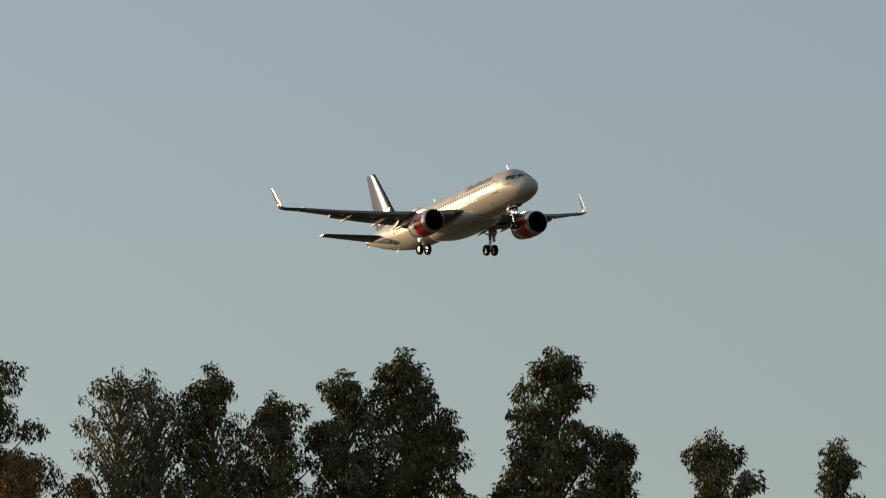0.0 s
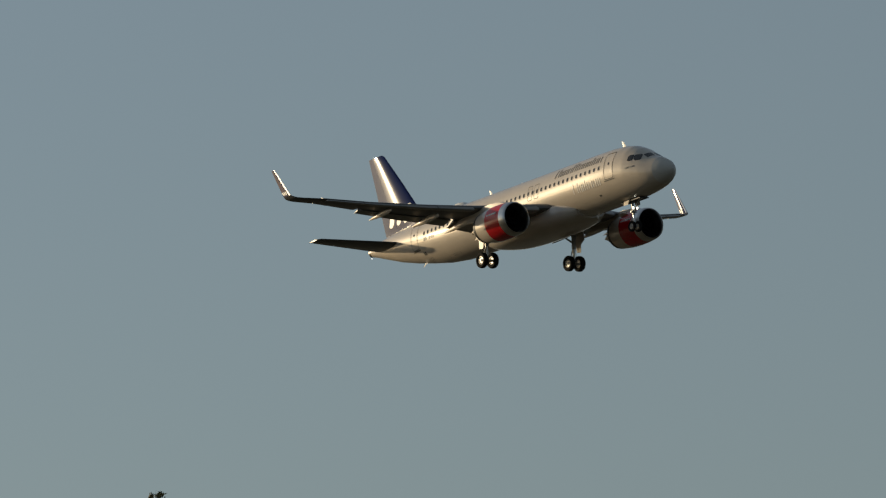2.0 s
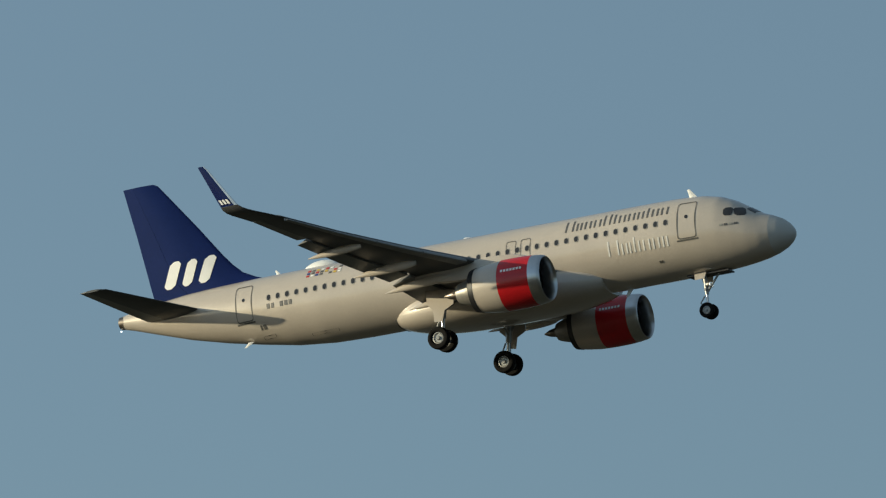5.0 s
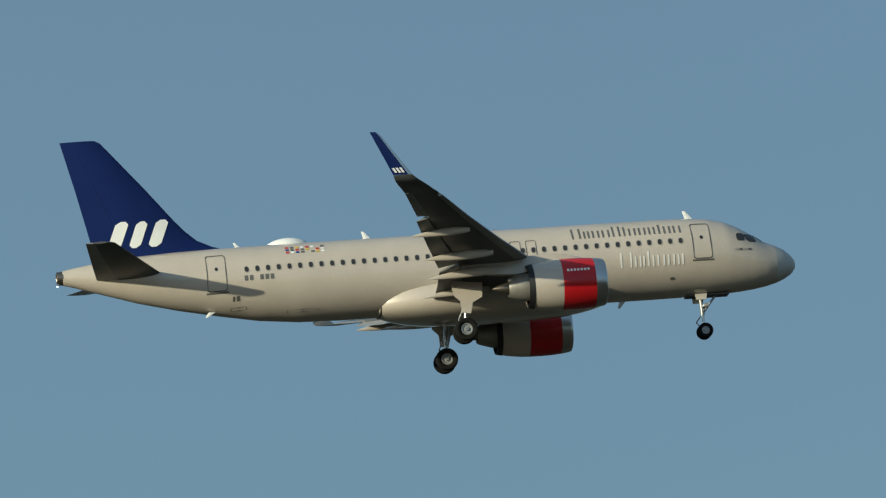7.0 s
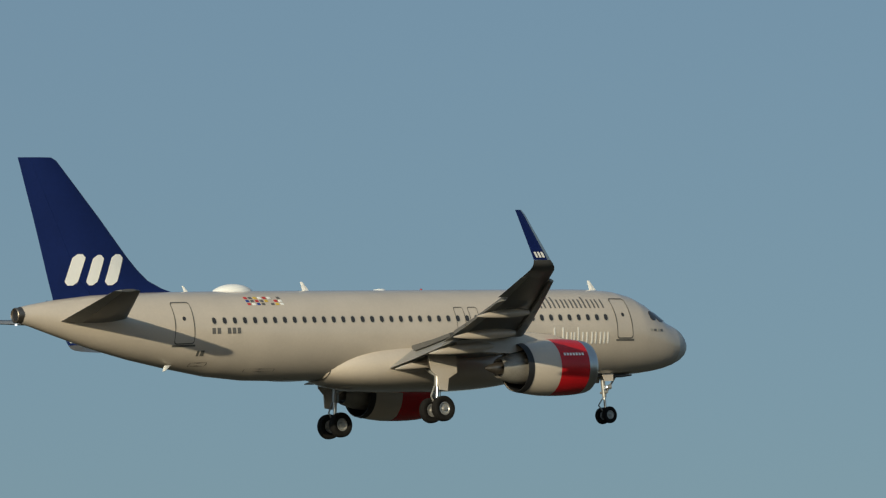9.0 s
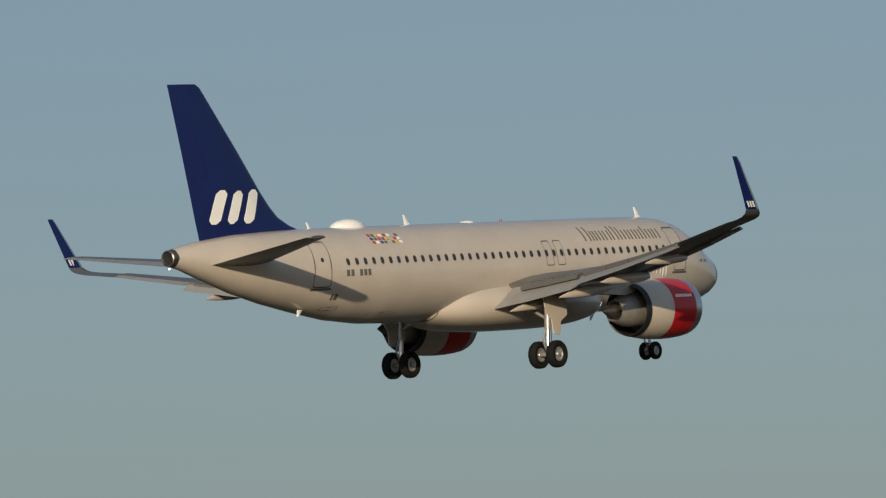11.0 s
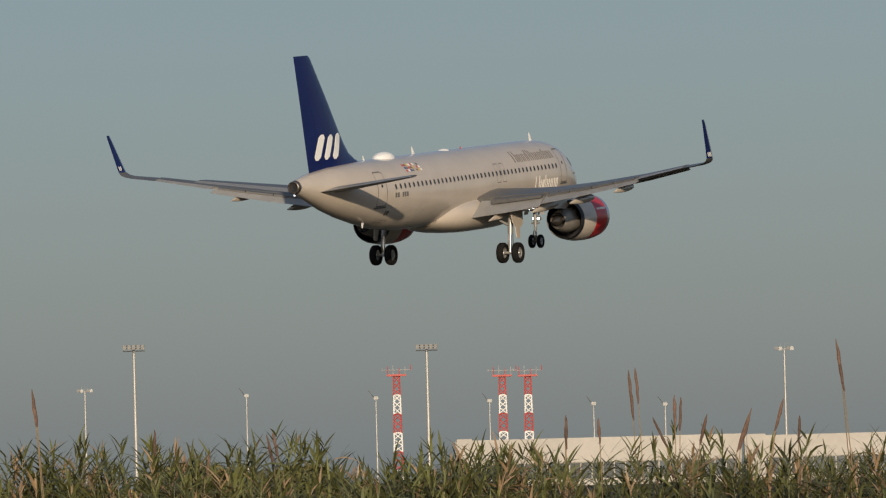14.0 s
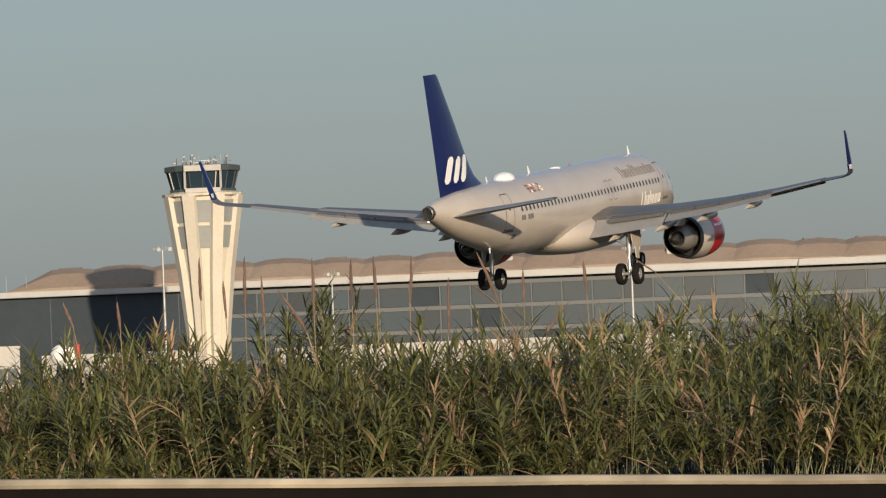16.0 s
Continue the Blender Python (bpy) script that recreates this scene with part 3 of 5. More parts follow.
def build_engine(side):
    c = Vector((0, 5.93 * side, -2.18))
    eng = part("nacelle", revolve([(-13.10, 1.275), (-13.5, 1.26), (-14.2, 1.17), (-14.75, 1.06), (-14.76, 1.04), (-14.2, 1.08), (-13.4, 1.10)], c, "x", 40), SILVER, airliner, "engine nacelle with red front cowl")
    part("intake_lip", revolve([(-11.60, 0.98), (-11.2, 1.0), (-10.95, 1.03), (-10.86, 1.08), (-10.90, 1.14), (-11.05, 1.185), (-11.45, 1.235)], c, "x", 40), BARE, eng, "bare metal intake lip")
    part("front_cowl", revolve([(-11.45, 1.235), (-11.9, 1.27), (-12.5, 1.285), (-13.10, 1.275)], c, "x", 40), RED, eng, "glossy red cowl band")
    part("intake_duct", revolve([(-11.60, 0.98), (-12.3, 1.0), (-12.9, 1.0), (-12.95, 0.02)], c, "x", 40), BLACK, eng, "dark intake duct")
    bm = revolve([(-12.1, 0.01), (-12.15, 0.10), (-12.35, 0.22), (-12.62, 0.31), (-12.75, 0.31)], c, "x", 20)
    part("spinner", bm, FANMETAL, eng)
    for k in range(20):
        a = 2 * math.pi * k / 20
        e, t = Vector((0, math.cos(a), math.sin(a))), Vector((0, -math.sin(a), math.cos(a)))
        bm = bmesh.new()
        vs = [bm.verts.new(c + Vector((x, 0, 0)) + e * r + t * w) for x, r, w in ((-12.55, 0.29, -0.03), (-12.75, 0.29, 0.05), (-12.72, 0.97, 0.15), (-12.52, 0.97, -0.10))]
        bm.faces.new(vs)
        part("fan_blade", bm, FANMETAL, eng)
    # exhaust: dark annulus, core cowl, plug
    part("fan_nozzle_duct", revolve([(-14.73, 1.03), (-13.9, 1.05), (-13.6, 1.04), (-13.6, 0.5)], c, "x", 40), BLACK, eng, "dark fan exhaust duct")
    part("nozzle_lip", revolve([(-14.50, 1.115), (-14.51, 1.128), (-14.74, 1.072), (-14.79, 1.062), (-14.79, 1.035)], c, "x", 40), BLACK, eng, "dark nozzle edge")
    part("core_cowl", revolve([(-13.6, 0.66), (-14.4, 0.74), (-15.0, 0.68), (-15.6, 0.50), (-15.72, 0.44), (-15.5, 0.40)], c, "x", 32), HOTGREY, eng, "grey metal core cowl")
    part("exhaust_plug", revolve([(-15.4, 0.26), (-15.8, 0.26), (-16.2, 0.17), (-16.5, 0.03)], c, "x", 24), HOT, eng, "dark exhaust cone")
    # black ring stands for the shade round the plug
    part("exhaust_shade_disc", revolve([(-15.52, 0.40), (-15.50, 0.2)], c, "x", 24), BLACK, eng)
    # pylon
    rings = []
    for s, z0, z1, w in ((11.9, -1.05, -0.92, 0.10), (12.6, -1.1, -0.72, 0.20), (13.8, -1.3, -0.62, 0.24), (15.2, -1.55, -0.70, 0.24), (16.6, -1.45, -0.85, 0.20), (18.0, -1.2, -0.95, 0.08)):
        y = 5.93 * side
        rings.append([Vector((-s, y - w, z0)), Vector((-s, y + w, z0)), Vector((-s, y + w * 0.8, z1)), Vector((-s, y, z1 + 0.05)), Vector((-s, y - w * 0.8, z1))])
    part("pylon", loft(rings), SILVER, eng, "engine pylon under the wing")
    # cowl markings as bars
    for sd in (-1, 1):
        for k in range(7):
            a = radians(22 if sd > 0 else 158)
            pts = lambda u, v, w, a=a: c + Vector((-u, (1.283 + w) * math.cos(a + v), (1.283 + w) * math.sin(a + v)))
            part("marking_bar", prism([(11.75 + k * 0.17, -0.05), (11.86 + k * 0.17, -0.05), (11.86 + k * 0.17, 0.05), (11.75 + k * 0.17, 0.05)], 0.012, pts), WHITEMARK, eng)
    part("strake", prism([(0, 0), (1.0, 0), (0.9, 0.22), (0.5, 0.25)], 0.03, lambda u, v, w: c + Vector((-12.2 - u, -side * (0.9 + v * 0.7), 0.9 + v * 0.7 + w))), SILVER, eng)


def wheel(centre, r, width, parent):
    c = Vector(centre)
    w = width / 2
    prof = [(-w * 0.55, r * 0.50), (-w * 0.85, r * 0.62), (-w, r * 0.78), (-w * 0.92, r * 0.91), (-w * 0.6, r * 0.985), (0, r), (w * 0.6, r * 0.985), (w * 0.92, r * 0.91), (w, r * 0.78), (w * 0.85, r * 0.62), (w * 0.55, r * 0.50)]
    wh = part("wheel", revolve(prof, c, "y", 28), RUBBER, parent, "black tyre on pale hub")
    part("rim", revolve([(-w * 0.60, 0.02), (-w * 0.55, r * 0.16), (-w * 0.35, r * 0.20), (-w * 0.35, r * 0.36), (-w * 0.62, r * 0.44), (-w * 0.58, r * 0.52)], c, "y", 24), STEEL, wh)
    part("rim", revolve([(w * 0.60, 0.02), (w * 0.55, r * 0.16), (w * 0.35, r * 0.20), (w * 0.35, r * 0.36), (w * 0.62, r * 0.44), (w * 0.58, r * 0.52)], c, "y", 24), STEEL, wh)
    part("brake", revolve([(-w * 0.3, r * 0.36), (w * 0.3, r * 0.36)], c, "y", 20, True), BLACK, wh)
    return wh


def build_main_gear(side):
    y = 3.86 * side
    g = part("main_gear", tube((-17.45, y, -1.35), (-17.62, y, -2.75), 0.17, 0.15, 14), STEEL, airliner, "main landing gear leg with two wheels")
    part("piston", tube((-17.62, y, -2.7), (-17.73, y, -3.75), 0.095, 0.095, 12), BARE, g, "bright piston rod")
    part("axle", tube((-17.73, y - 0.62, -3.80), (-17.73, y + 0.62, -3.80), 0.09, 0.09, 12), STEEL, g)
    part("side_brace", tube((-17.55, y, -2.35), (-17.45, y - 1.55 * side, -1.55), 0.075, 0.065, 10), STEEL, g)
    part("drag_brace", tube((-17.60, y, -2.5), (-16.9, y, -1.4), 0.05, 0.05, 8), STEEL, g)
    part("torque_link", tube((-17.78, y, -2.75), (-18.02, y, -3.2), 0.05, 0.035, 8), STEEL, g)
    part("torque_link", tube((-18.02, y, -3.2), (-17.80, y, -3.62), 0.035, 0.05, 8), STEEL, g)
    part("brake_hose", tube((-17.5, y + 0.1 * side, -2.2), (-17.66, y + 0.16 * side, -3.7), 0.02, 0.02, 6), BLACK, g)
    # leg door, hung outboard of the leg
    out = y + 0.33 * side
    pts = [(16.72, -1.45), (18.32, -1.30), (18.22, -2.05), (17.92, -2.35), (17.88, -2.95), (17.45, -3.02), (17.30, -2.45), (16.80, -2.20)]
    part("gear_door", prism(pts, 0.05 * side, lambda u, v, w: Vector((-u, out + w + (v + 1.4) * -0.08 * side, v))), SILVER, g, "pale gear leg door")
    for k in (-1, 1):
        wheel((-17.73, y + 0.46 * k, -3.80), 0.575, 0.40, g)


def build_nose_gear():
    g = part("nose_gear", tube((-5.05, 0, -1.9), (-5.0, 0, -3.05), 0.11, 0.10, 12), STEEL, airliner, "nose landing gear leg with twin wheels")
    part("piston", tube((-5.0, 0, -3.0), (-4.98, 0, -3.85), 0.065, 0.065, 10), BARE, g, "bright piston rod")
    part("axle", tube((-4.98, -0.36, -3.88), (-4.98, 0.36, -3.88), 0.05, 0.05, 10), STEEL, g)
    part("drag_strut", tube((-4.95, 0, -2.9), (-4.15, 0, -1.95), 0.06, 0.05, 8), STEEL, g)
    part("torque_link", tube((-5.12, 0, -3.1), (-5.38, 0, -3.42), 0.035, 0.03, 8), STEEL, g)
    part("torque_link", tube((-5.38, 0, -3.42), (-5.06, 0, -3.78), 0.03, 0.035, 8), STEEL, g)
    part("steering_actuator", tube((-5.0, -0.24, -2.82), (-5.0, 0.24, -2.82), 0.06, 0.06, 10), STEEL, g)
    for k in (-1, 1):
        wheel((-4.98, 0.26 * k, -3.88), 0.39, 0.23, g)
        part("landing_light", revolve([(-4.86, 0.085), (-4.82, 0.08), (-4.80, 0.01)], (0, 0.17 * k, -2.58), "x", 14, True), LAMPGLOW, g, "lit landing light")
        part("light_housing", revolve([(-4.95, 0.06), (-4.88, 0.10), (-4.74, 0.115), (-4.74, 0.10), (-4.86, 0.09)], (0, 0.17 * k, -2.58), "x", 14), STEEL, g)
        part("gear_door", prism([(4.75, -1.98), (5.40, -1.98), (5.36, -2.34), (4.85, -2.34)], 0.03, lambda u, v, w, k=k: Vector((-u, k * (0.42 + w + (v + 1.95) * -0.25), v))), SILVER, g, "pale nose gear door")
    # no opening in the hull: a black plate gives the bay's shade
    part("gear_bay_shade", box((-5.8, -0.40, -2.10), (-3.6, 0.40, -2.03)), BLACK, airliner, "black plate standing for the shaded wheel bay")


build_fuselage()
build_roof_fittings()
build_tail()
for wing_side in (-1, 1):
    build_wing(wing_side)
    build_engine(wing_side)
    build_main_gear(wing_side)
build_nose_gear()

# ---- ground ----


def build_ground():
    bm = bmesh.new()
    n = 40
    vs = {}
    for i in range(n + 1):
        for j in range(n + 1):
            x, y = -4600 + 9200 * i / n, -4600 + 9200 * j / n
            vs[i, j] = bm.verts.new((x, y, 0.0))
    for i in range(n):
        for j in range(n):
            bm.faces.new((vs[i, j], vs[i + 1, j], vs[i + 1, j + 1], vs[i, j + 1]))
    tagged(new("ground", finish("ground", bm, GROUND, False)), "flat dry grassy airfield ground", "ground", kind="structure")


build_ground()

# ---- eucalyptus trees ----


def leaf_cloud(clumps, rng, per, size, droop, bm_lists):
    """Thin hanging leaves scattered in clumps, as two-triangle blades."""
    verts, faces = bm_lists
    for (cx, cy, cz), r, share in clumps:
        k = int(per * share)
        d = rng.normal(size=(k, 3))
        d /= np.linalg.norm(d, axis=1)[:, None]
        rad = r * rng.uniform(0.25, 1.0, k) ** 0.6
        p = d * rad[:, None] * np.array([1.0, 1.0, 0.85]) + np.array([cx, cy, cz])
        ln = size * rng.uniform(0.6, 1.4, k)
        way = rng.normal(size=(k, 3)) * 0.7 + np.array([0, 0, -droop]) + d * 0.25
        way /= np.linalg.norm(way, axis=1)[:, None]
        side = np.cross(way, rng.normal(size=(k, 3)))
        side /= np.linalg.norm(side, axis=1)[:, None]
        wd = ln * rng.uniform(0.12, 0.22, k)
        for q, w, s, l, b in zip(p, way, side, ln, wd):
            i = len(verts)
            m = q + w * l * 0.45
            verts += [tuple(q), tuple(m + s * b), tuple(q + w * l), tuple(m - s * b)]
            faces += [(i, i + 1, i + 2), (i, i + 2, i + 3)]


def mesh_from(name, verts, faces, material, slots=None):
    me = bpy.data.meshes.new(name)
    me.from_pydata(verts, [], faces)
    for m in (material if isinstance(material, (list, tuple)) else (material,)):
        me.materials.append(m)
    if slots is not None:
        me.polygons.foreach_set("material_index", slots)
    me.update()
    return me


def eucalypt(x, y, height, width, seed, label, dense=1.0, pale=0.25, lean=0.0, crown=8.0, peak=0.5):
    """A tall slender gum: tapering trunk, rising limbs, drooping leaf clumps with gaps."""
    rng = np.random.default_rng(seed)
    tree = thing("eucalyptus_tree", label, "tree", "row of eucalyptus trees", at=pose(x, y, 0))
    across = Vector((EYE.y - y, x - EYE.x, 0)).normalized()
    bm = bmesh.new()
    pts = []
    for i in range(9):
        k = i / 8
        pts.append(Vector((lean * k * k * across.x + rng.normal() * 0.10 * k, lean * k * k * across.y + rng.normal() * 0.10 * k, height * 0.97 * k)))
    for i, (a, b) in enumerate(zip(pts, pts[1:])):
        r0, r1 = 0.32 * (1 - i / 8.6) + 0.02, 0.32 * (1 - (i + 1) / 8.6) + 0.02
        tube(a, b, r0, r1, 9, bm)
    part("trunk", bm, BARK, tree)
    def spine(z):
        k = min(1.0, max(0.0, z / (height * 0.97))) * 8
        i = min(7, int(k))
        return pts[i].lerp(pts[i + 1], k - i)
    clumps = []
    limbs = bmesh.new()
    count = int(95 * max(1.0, crown / 8.0))
    for i in range(count):
        f = (i + rng.uniform(0, 1)) / count
        z = height - crown * f
        half = width * 0.60 * min(1.0, (0.10 + 1.05 * f ** peak)) * (1.0 - 0.25 * max(0.0, f - 0.8) / 0.2)
        a = rng.uniform(0, 2 * math.pi) if i else 0.0
        reach = half * rng.uniform(0.2, 1.0) ** 0.7
        base = spine(max(0.5, z - reach * 0.9 - 0.5))
        tip = spine(z) + Vector((math.cos(a) * reach, math.sin(a) * reach, rng.uniform(-0.15, 0.25)))
        mid = base.lerp(tip, 0.55) + Vector((0, 0, 0.12 * reach))
        tube(base, mid, 0.055, 0.035, 6, limbs)
        tube(mid, tip, 0.035, 0.010, 6, limbs)
        cr = rng.uniform(0.28, 0.58) * (0.75 + 0.12 * width) * (0.60 + 0.5 * f)
        clumps.append((tuple(tip), cr, cr ** 2 * rng.uniform(0.7, 1.2)))
        clumps.append((tuple(mid), cr * 0.8, cr ** 2 * 0.5))
        if rng.uniform() < 0.7:
            o = tip + Vector((rng.normal() * 0.5, rng.normal() * 0.5, rng.uniform(-0.5, 0.2))) * cr
            clumps.append((tuple(o), cr * 0.55, cr ** 2 * 0.35))
    top = spine(height)
    clumps.append(((top.x, top.y, height - 0.30), 0.36, 0.16))
    part("limb", limbs, BARK, tree)
    lists = ([], [])
    leaf_cloud(clumps, rng, 820 * dense, 0.185, 1.3, lists)
    n = len(lists[1])
    me = mesh_from("crown", lists[0], lists[1], [LEAF, LEAFPALE], [1 if (i // 60 + seed) % 100 < pale * 100 else 0 for i in range(n)])
    ob = new("crown", me)
    ob.parent = tree
    return tree


GREEN = "tall slender eucalyptus tree with drooping dark green leaves"
AIRY = "airy eucalyptus tree with sparse pale green leaves"
for spec in (
        (-218.9, 98.4, 30.2, 5.4, 11, GREEN, 1.0, 0.15, 0.0, 9.0, 0.62),
        (-217.0, 102.6, 29.0, 3.9, 12, AIRY, 0.28, 0.75, -0.3, 7.0, 0.35),
        (-216.2, 104.2, 28.9, 3.2, 13, AIRY, 0.30, 0.75, 0.2, 7.0, 0.40),
        (-215.4, 105.8, 29.05, 3.0, 14, GREEN, 0.80, 0.25, 0.0, 8.0, 0.50),
        (-214.5, 107.5, 28.0, 3.6, 15, GREEN, 0.70, 0.30, 0.0, 7.0, 0.50),
        (-213.3, 109.8, 28.7, 3.4, 16, GREEN, 1.0, 0.25, 0.0, 8.0, 0.50),
        (-212.4, 111.6, 29.4, 4.6, 17, GREEN, 1.15, 0.08, 0.0, 9.0, 0.62),
        (-209.9, 116.1, 29.3, 4.4, 18, GREEN, 1.2, 0.20, 0.0, 9.0, 0.60),
        (-208.9, 117.9, 26.3, 2.4, 28, GREEN, 1.0, 0.10, 0.0, 7.0, 0.60),
        (-207.3, 121.0, 26.35, 3.6, 19, GREEN, 0.9, 0.45, 0.0, 8.0, 0.50),
        (-205.2, 124.5, 25.9, 2.4, 20, AIRY, 0.8, 0.65, 0.0, 7.0, 0.55),
        (-203.7, 127.0, 25.5, 2.4, 21, GREEN, 0.8, 0.35, 0.0, 7.0, 0.50),
        (-202.0, 129.6, 29.2, 4.2, 22, GREEN, 0.95, 0.25, 0.0, 9.0, 0.70),
        (-200.6, 131.7, 27.5, 1.9, 23, GREEN, 0.8, 0.35, 0.0, 7.0, 0.60),
        (-199.6, 133.2, 25.6, 2.4, 24, GREEN, 0.8, 0.35, 0.0, 7.0, 0.50)):
    eucalypt(*spec)


def dry_shrub(x, y, z, seed):
    """Feathery brown top of a dry shrub in front of the gums."""
    rng = np.random.default_rng(seed)
    shrub = thing("dry_shrub", "feathery dry brown shrub beside the eucalyptus trees", "shrub", at=pose(x, y, 0))
    bm = bmesh.new()
    lists = ([], [])
    clumps = []
    for i in range(26):
        a, r = rng.uniform(0, 6.28), rng.uniform(0, 0.8)
        tip = Vector((math.cos(a) * r, math.sin(a) * r, z - rng.uniform(0.0, 1.4) - r * 0.5))
        tube((0, 0, 0) if i == 0 else (tip.x * 0.4, tip.y * 0.4, z * 0.6), tip, 0.05, 0.01, 5, bm)
        clumps += [(tuple(tip - Vector((0, 0, 0.25 * k))), 0.16 + 0.06 * k, 0.10) for k in range(5)]
    part("branch", bm, BARK, shrub)
    leaf_cloud(clumps, rng, 700, 0.14, -0.7, lists)
    ob = new("crown", mesh_from("crown", lists[0], lists[1], DRYLEAF))
    ob.parent = shrub


dry_shrub(-216.5, 99.0, 25.9, 5)
dry_shrub(-215.9, 101.3, 25.1, 6)

# ---- airport: frames that face the standing point ----


def facing(heading, distance, z=0.0):
    """A pose on the ground: its +x runs to the viewer's right, +y away from the viewer."""
    h = radians(heading)
    return Matrix.Translation((distance * math.sin(h), distance * math.cos(h), z)) @ pose(0, 0, 0, 0, 0, -heading)


def heading_of(x, y):
    return math.degrees(math.atan2(x, y)), math.hypot(x, y)


def control_tower():
    h, d = heading_of(1580.2, 570.3)
    tower = thing("control_tower", "cream flared airport control tower with dark glazed cab", "control tower", at=facing(h, d) @ Matrix.Diagonal((1.13, 1.13, 1.0, 1.0)))
    n = 8
    turn0 = radians(22.5)
    R = [(0.0, 4.55), (12.0, 4.75), (26.0, 6.1), (34.0, 7.2), (43.9, 8.55)]
    rad = lambda z: blend(R, z)[0]
    zs = [0, 6, 12, 19, 26, 30, 34, 39, 43.9]
    core = loft([[Vector(((rad(z) - 1.1) * math.cos(t), (rad(z) - 1.1) * math.sin(t), z)) for t in [2 * math.pi * i / 24 for i in range(24)]] for z in zs])
    part("shaft", core, CREAM, tower, "cream concrete shaft")
    for k in range(n):
        a = turn0 + 2 * math.pi * k / n
        e, s = Vector((math.cos(a), math.sin(a), 0)), Vector((-math.sin(a), math.cos(a), 0))
        rings = []
        for z in zs:
            w = 1.0 + 0.55 * max(0.0, (z - 8) / 36)
            r = rad(z)
            rings.append([e * (r - 1.8) + s * w + Vector((0, 0, z)), e * r + s * w * 0.85 + Vector((0, 0, z)), e * r - s * w * 0.85 + Vector((0, 0, z)), e * (r - 1.8) - s * w + Vector((0, 0, z))])
        part("pillar", loft(rings), CREAM, tower, smooth=False)
        a2 = turn0 + 2 * math.pi * (k + 0.5) / n
        e2, s2 = Vector((math.cos(a2), math.sin(a2), 0)), Vector((-math.sin(a2), math.cos(a2), 0))
        for z0, z1 in ((31.5, 36.8), (37.6, 42.8)):
            bm = bmesh.new()
            pts = []
            for z in (z0, z1):
                r = rad(z) * math.cos(math.pi / 8) - 0.35
                w = r * math.tan(math.pi / 8) - 1.15
                pts.append((r, w, z))
            (r0, w0, _), (r1, w1, _) = pts
            out = []
            for off in (0.0, 0.3):
                out.append([e2 * (r0 - off) + s2 * w0 + Vector((0, 0, z0)), e2 * (r0 - off) - s2 * w0 + Vector((0, 0, z0)), e2 * (r1 - off) - s2 * w1 + Vector((0, 0, z1)), e2 * (r1 - off) + s2 * w1 + Vector((0, 0, z1))])
            part("panel", loft(out), GREYPANEL, tower, "grey louvred panel", smooth=False)
        # slanted cab panes and their posts
        for j in (0, 1):
            b0, b1 = turn0 + 2 * math.pi * (k + j / 2) / n, turn0 + 2 * math.pi * (k + (j + 1) / 2) / n
            ring = lambda b, r, z: Vector((r * math.cos(b), r * math.sin(b), z))
            q = [[ring(b0, 6.55 - o, 45.6), ring(b1, 6.55 - o, 45.6), ring(b1, 7.45 - o, 49.6), ring(b0, 7.45 - o, 49.6)] for o in (0.0, 0.12)]
            part("pane", loft(q), TGLASS, tower, smooth=False)
            part("post", tube(ring(b0, 6.60, 45.6), ring(b0, 7.52, 49.6), 0.13, 0.13, 6), CREAM if (k * 2 + j) % 4 == 0 else TOWERDARK, tower, smooth=False)
    oct_ring = lambda r, z, m=16: [Vector((r * math.cos(turn0 + 2 * math.pi * i / m), r * math.sin(turn0 + 2 * math.pi * i / m), z)) for i in range(m)]
    part("collar", loft([oct_ring(8.6, 43.9), oct_ring(8.7, 44.5), oct_ring(7.4, 44.7), oct_ring(6.7, 45.0)]), CREAM, tower, smooth=False)
    part("balcony", loft([oct_ring(6.95, 44.7), oct_ring(6.95, 45.55), oct_ring(6.5, 45.6)]), TOWERDARK, tower, "dark band under the cab glass", smooth=False)
    part("roof_band", loft([oct_ring(7.6, 49.6), oct_ring(8.0, 49.8), oct_ring(7.95, 51.0), oct_ring(6.2, 51.3)]), TOWERDARK, tower, "dark roof fascia", smooth=False)
    # white bay that faces the field
    part("front_bay", box((-3.9, -8.05, 49.7), (3.9, -6.8, 51.1), bevel=0.05), WHITEWALL, tower, "white fascia over the cab front", smooth=False)
    part("front_bay", box((-3.7, -7.25, 44.6), (3.7, -6.0, 45.7), bevel=0.05), WHITEWALL, tower, smooth=False)
    for x in (-3.75, 3.75):
        part("front_post", tube((x, -6.6, 45.6), (x, -7.5, 49.8), 0.28, 0.28, 6), WHITEWALL, tower, smooth=False)
    rng = random.Random(4)
    part("cab_core", tube((0, 0, 45.0), (0, 0, 51.2), 3.6, 3.6, 16), TOWERDARK, tower)
    for i in range(30):
        a, r = rng.uniform(0, 6.28), rng.uniform(2.0, 6.6)
        x, y = r * math.cos(a), r * math.sin(a)
        top = 51.3 + rng.uniform(0.7, 2.6)
        part("aerial", tube((x, y, 51.1), (x, y, top), 0.10, 0.07, 5), LAMPDARK if i % 3 else POLE, tower)
        if i % 2:
            part("aerial_box", box((x - 0.22, y - 0.15, top - 0.5), (x + 0.22, y + 0.15, top - 0.15)), EAVE, tower, smooth=False)
    part("mast", tube((-0.6, 0, 51.1), (-0.6, 0, 54.6), 0.09, 0.05, 6), POLE, tower)
    part("roof_rail", revolve([(52.15, 6.2), (52.22, 6.2)], (0, 0, 0), "z", 24), POLE, tower)
    return tower


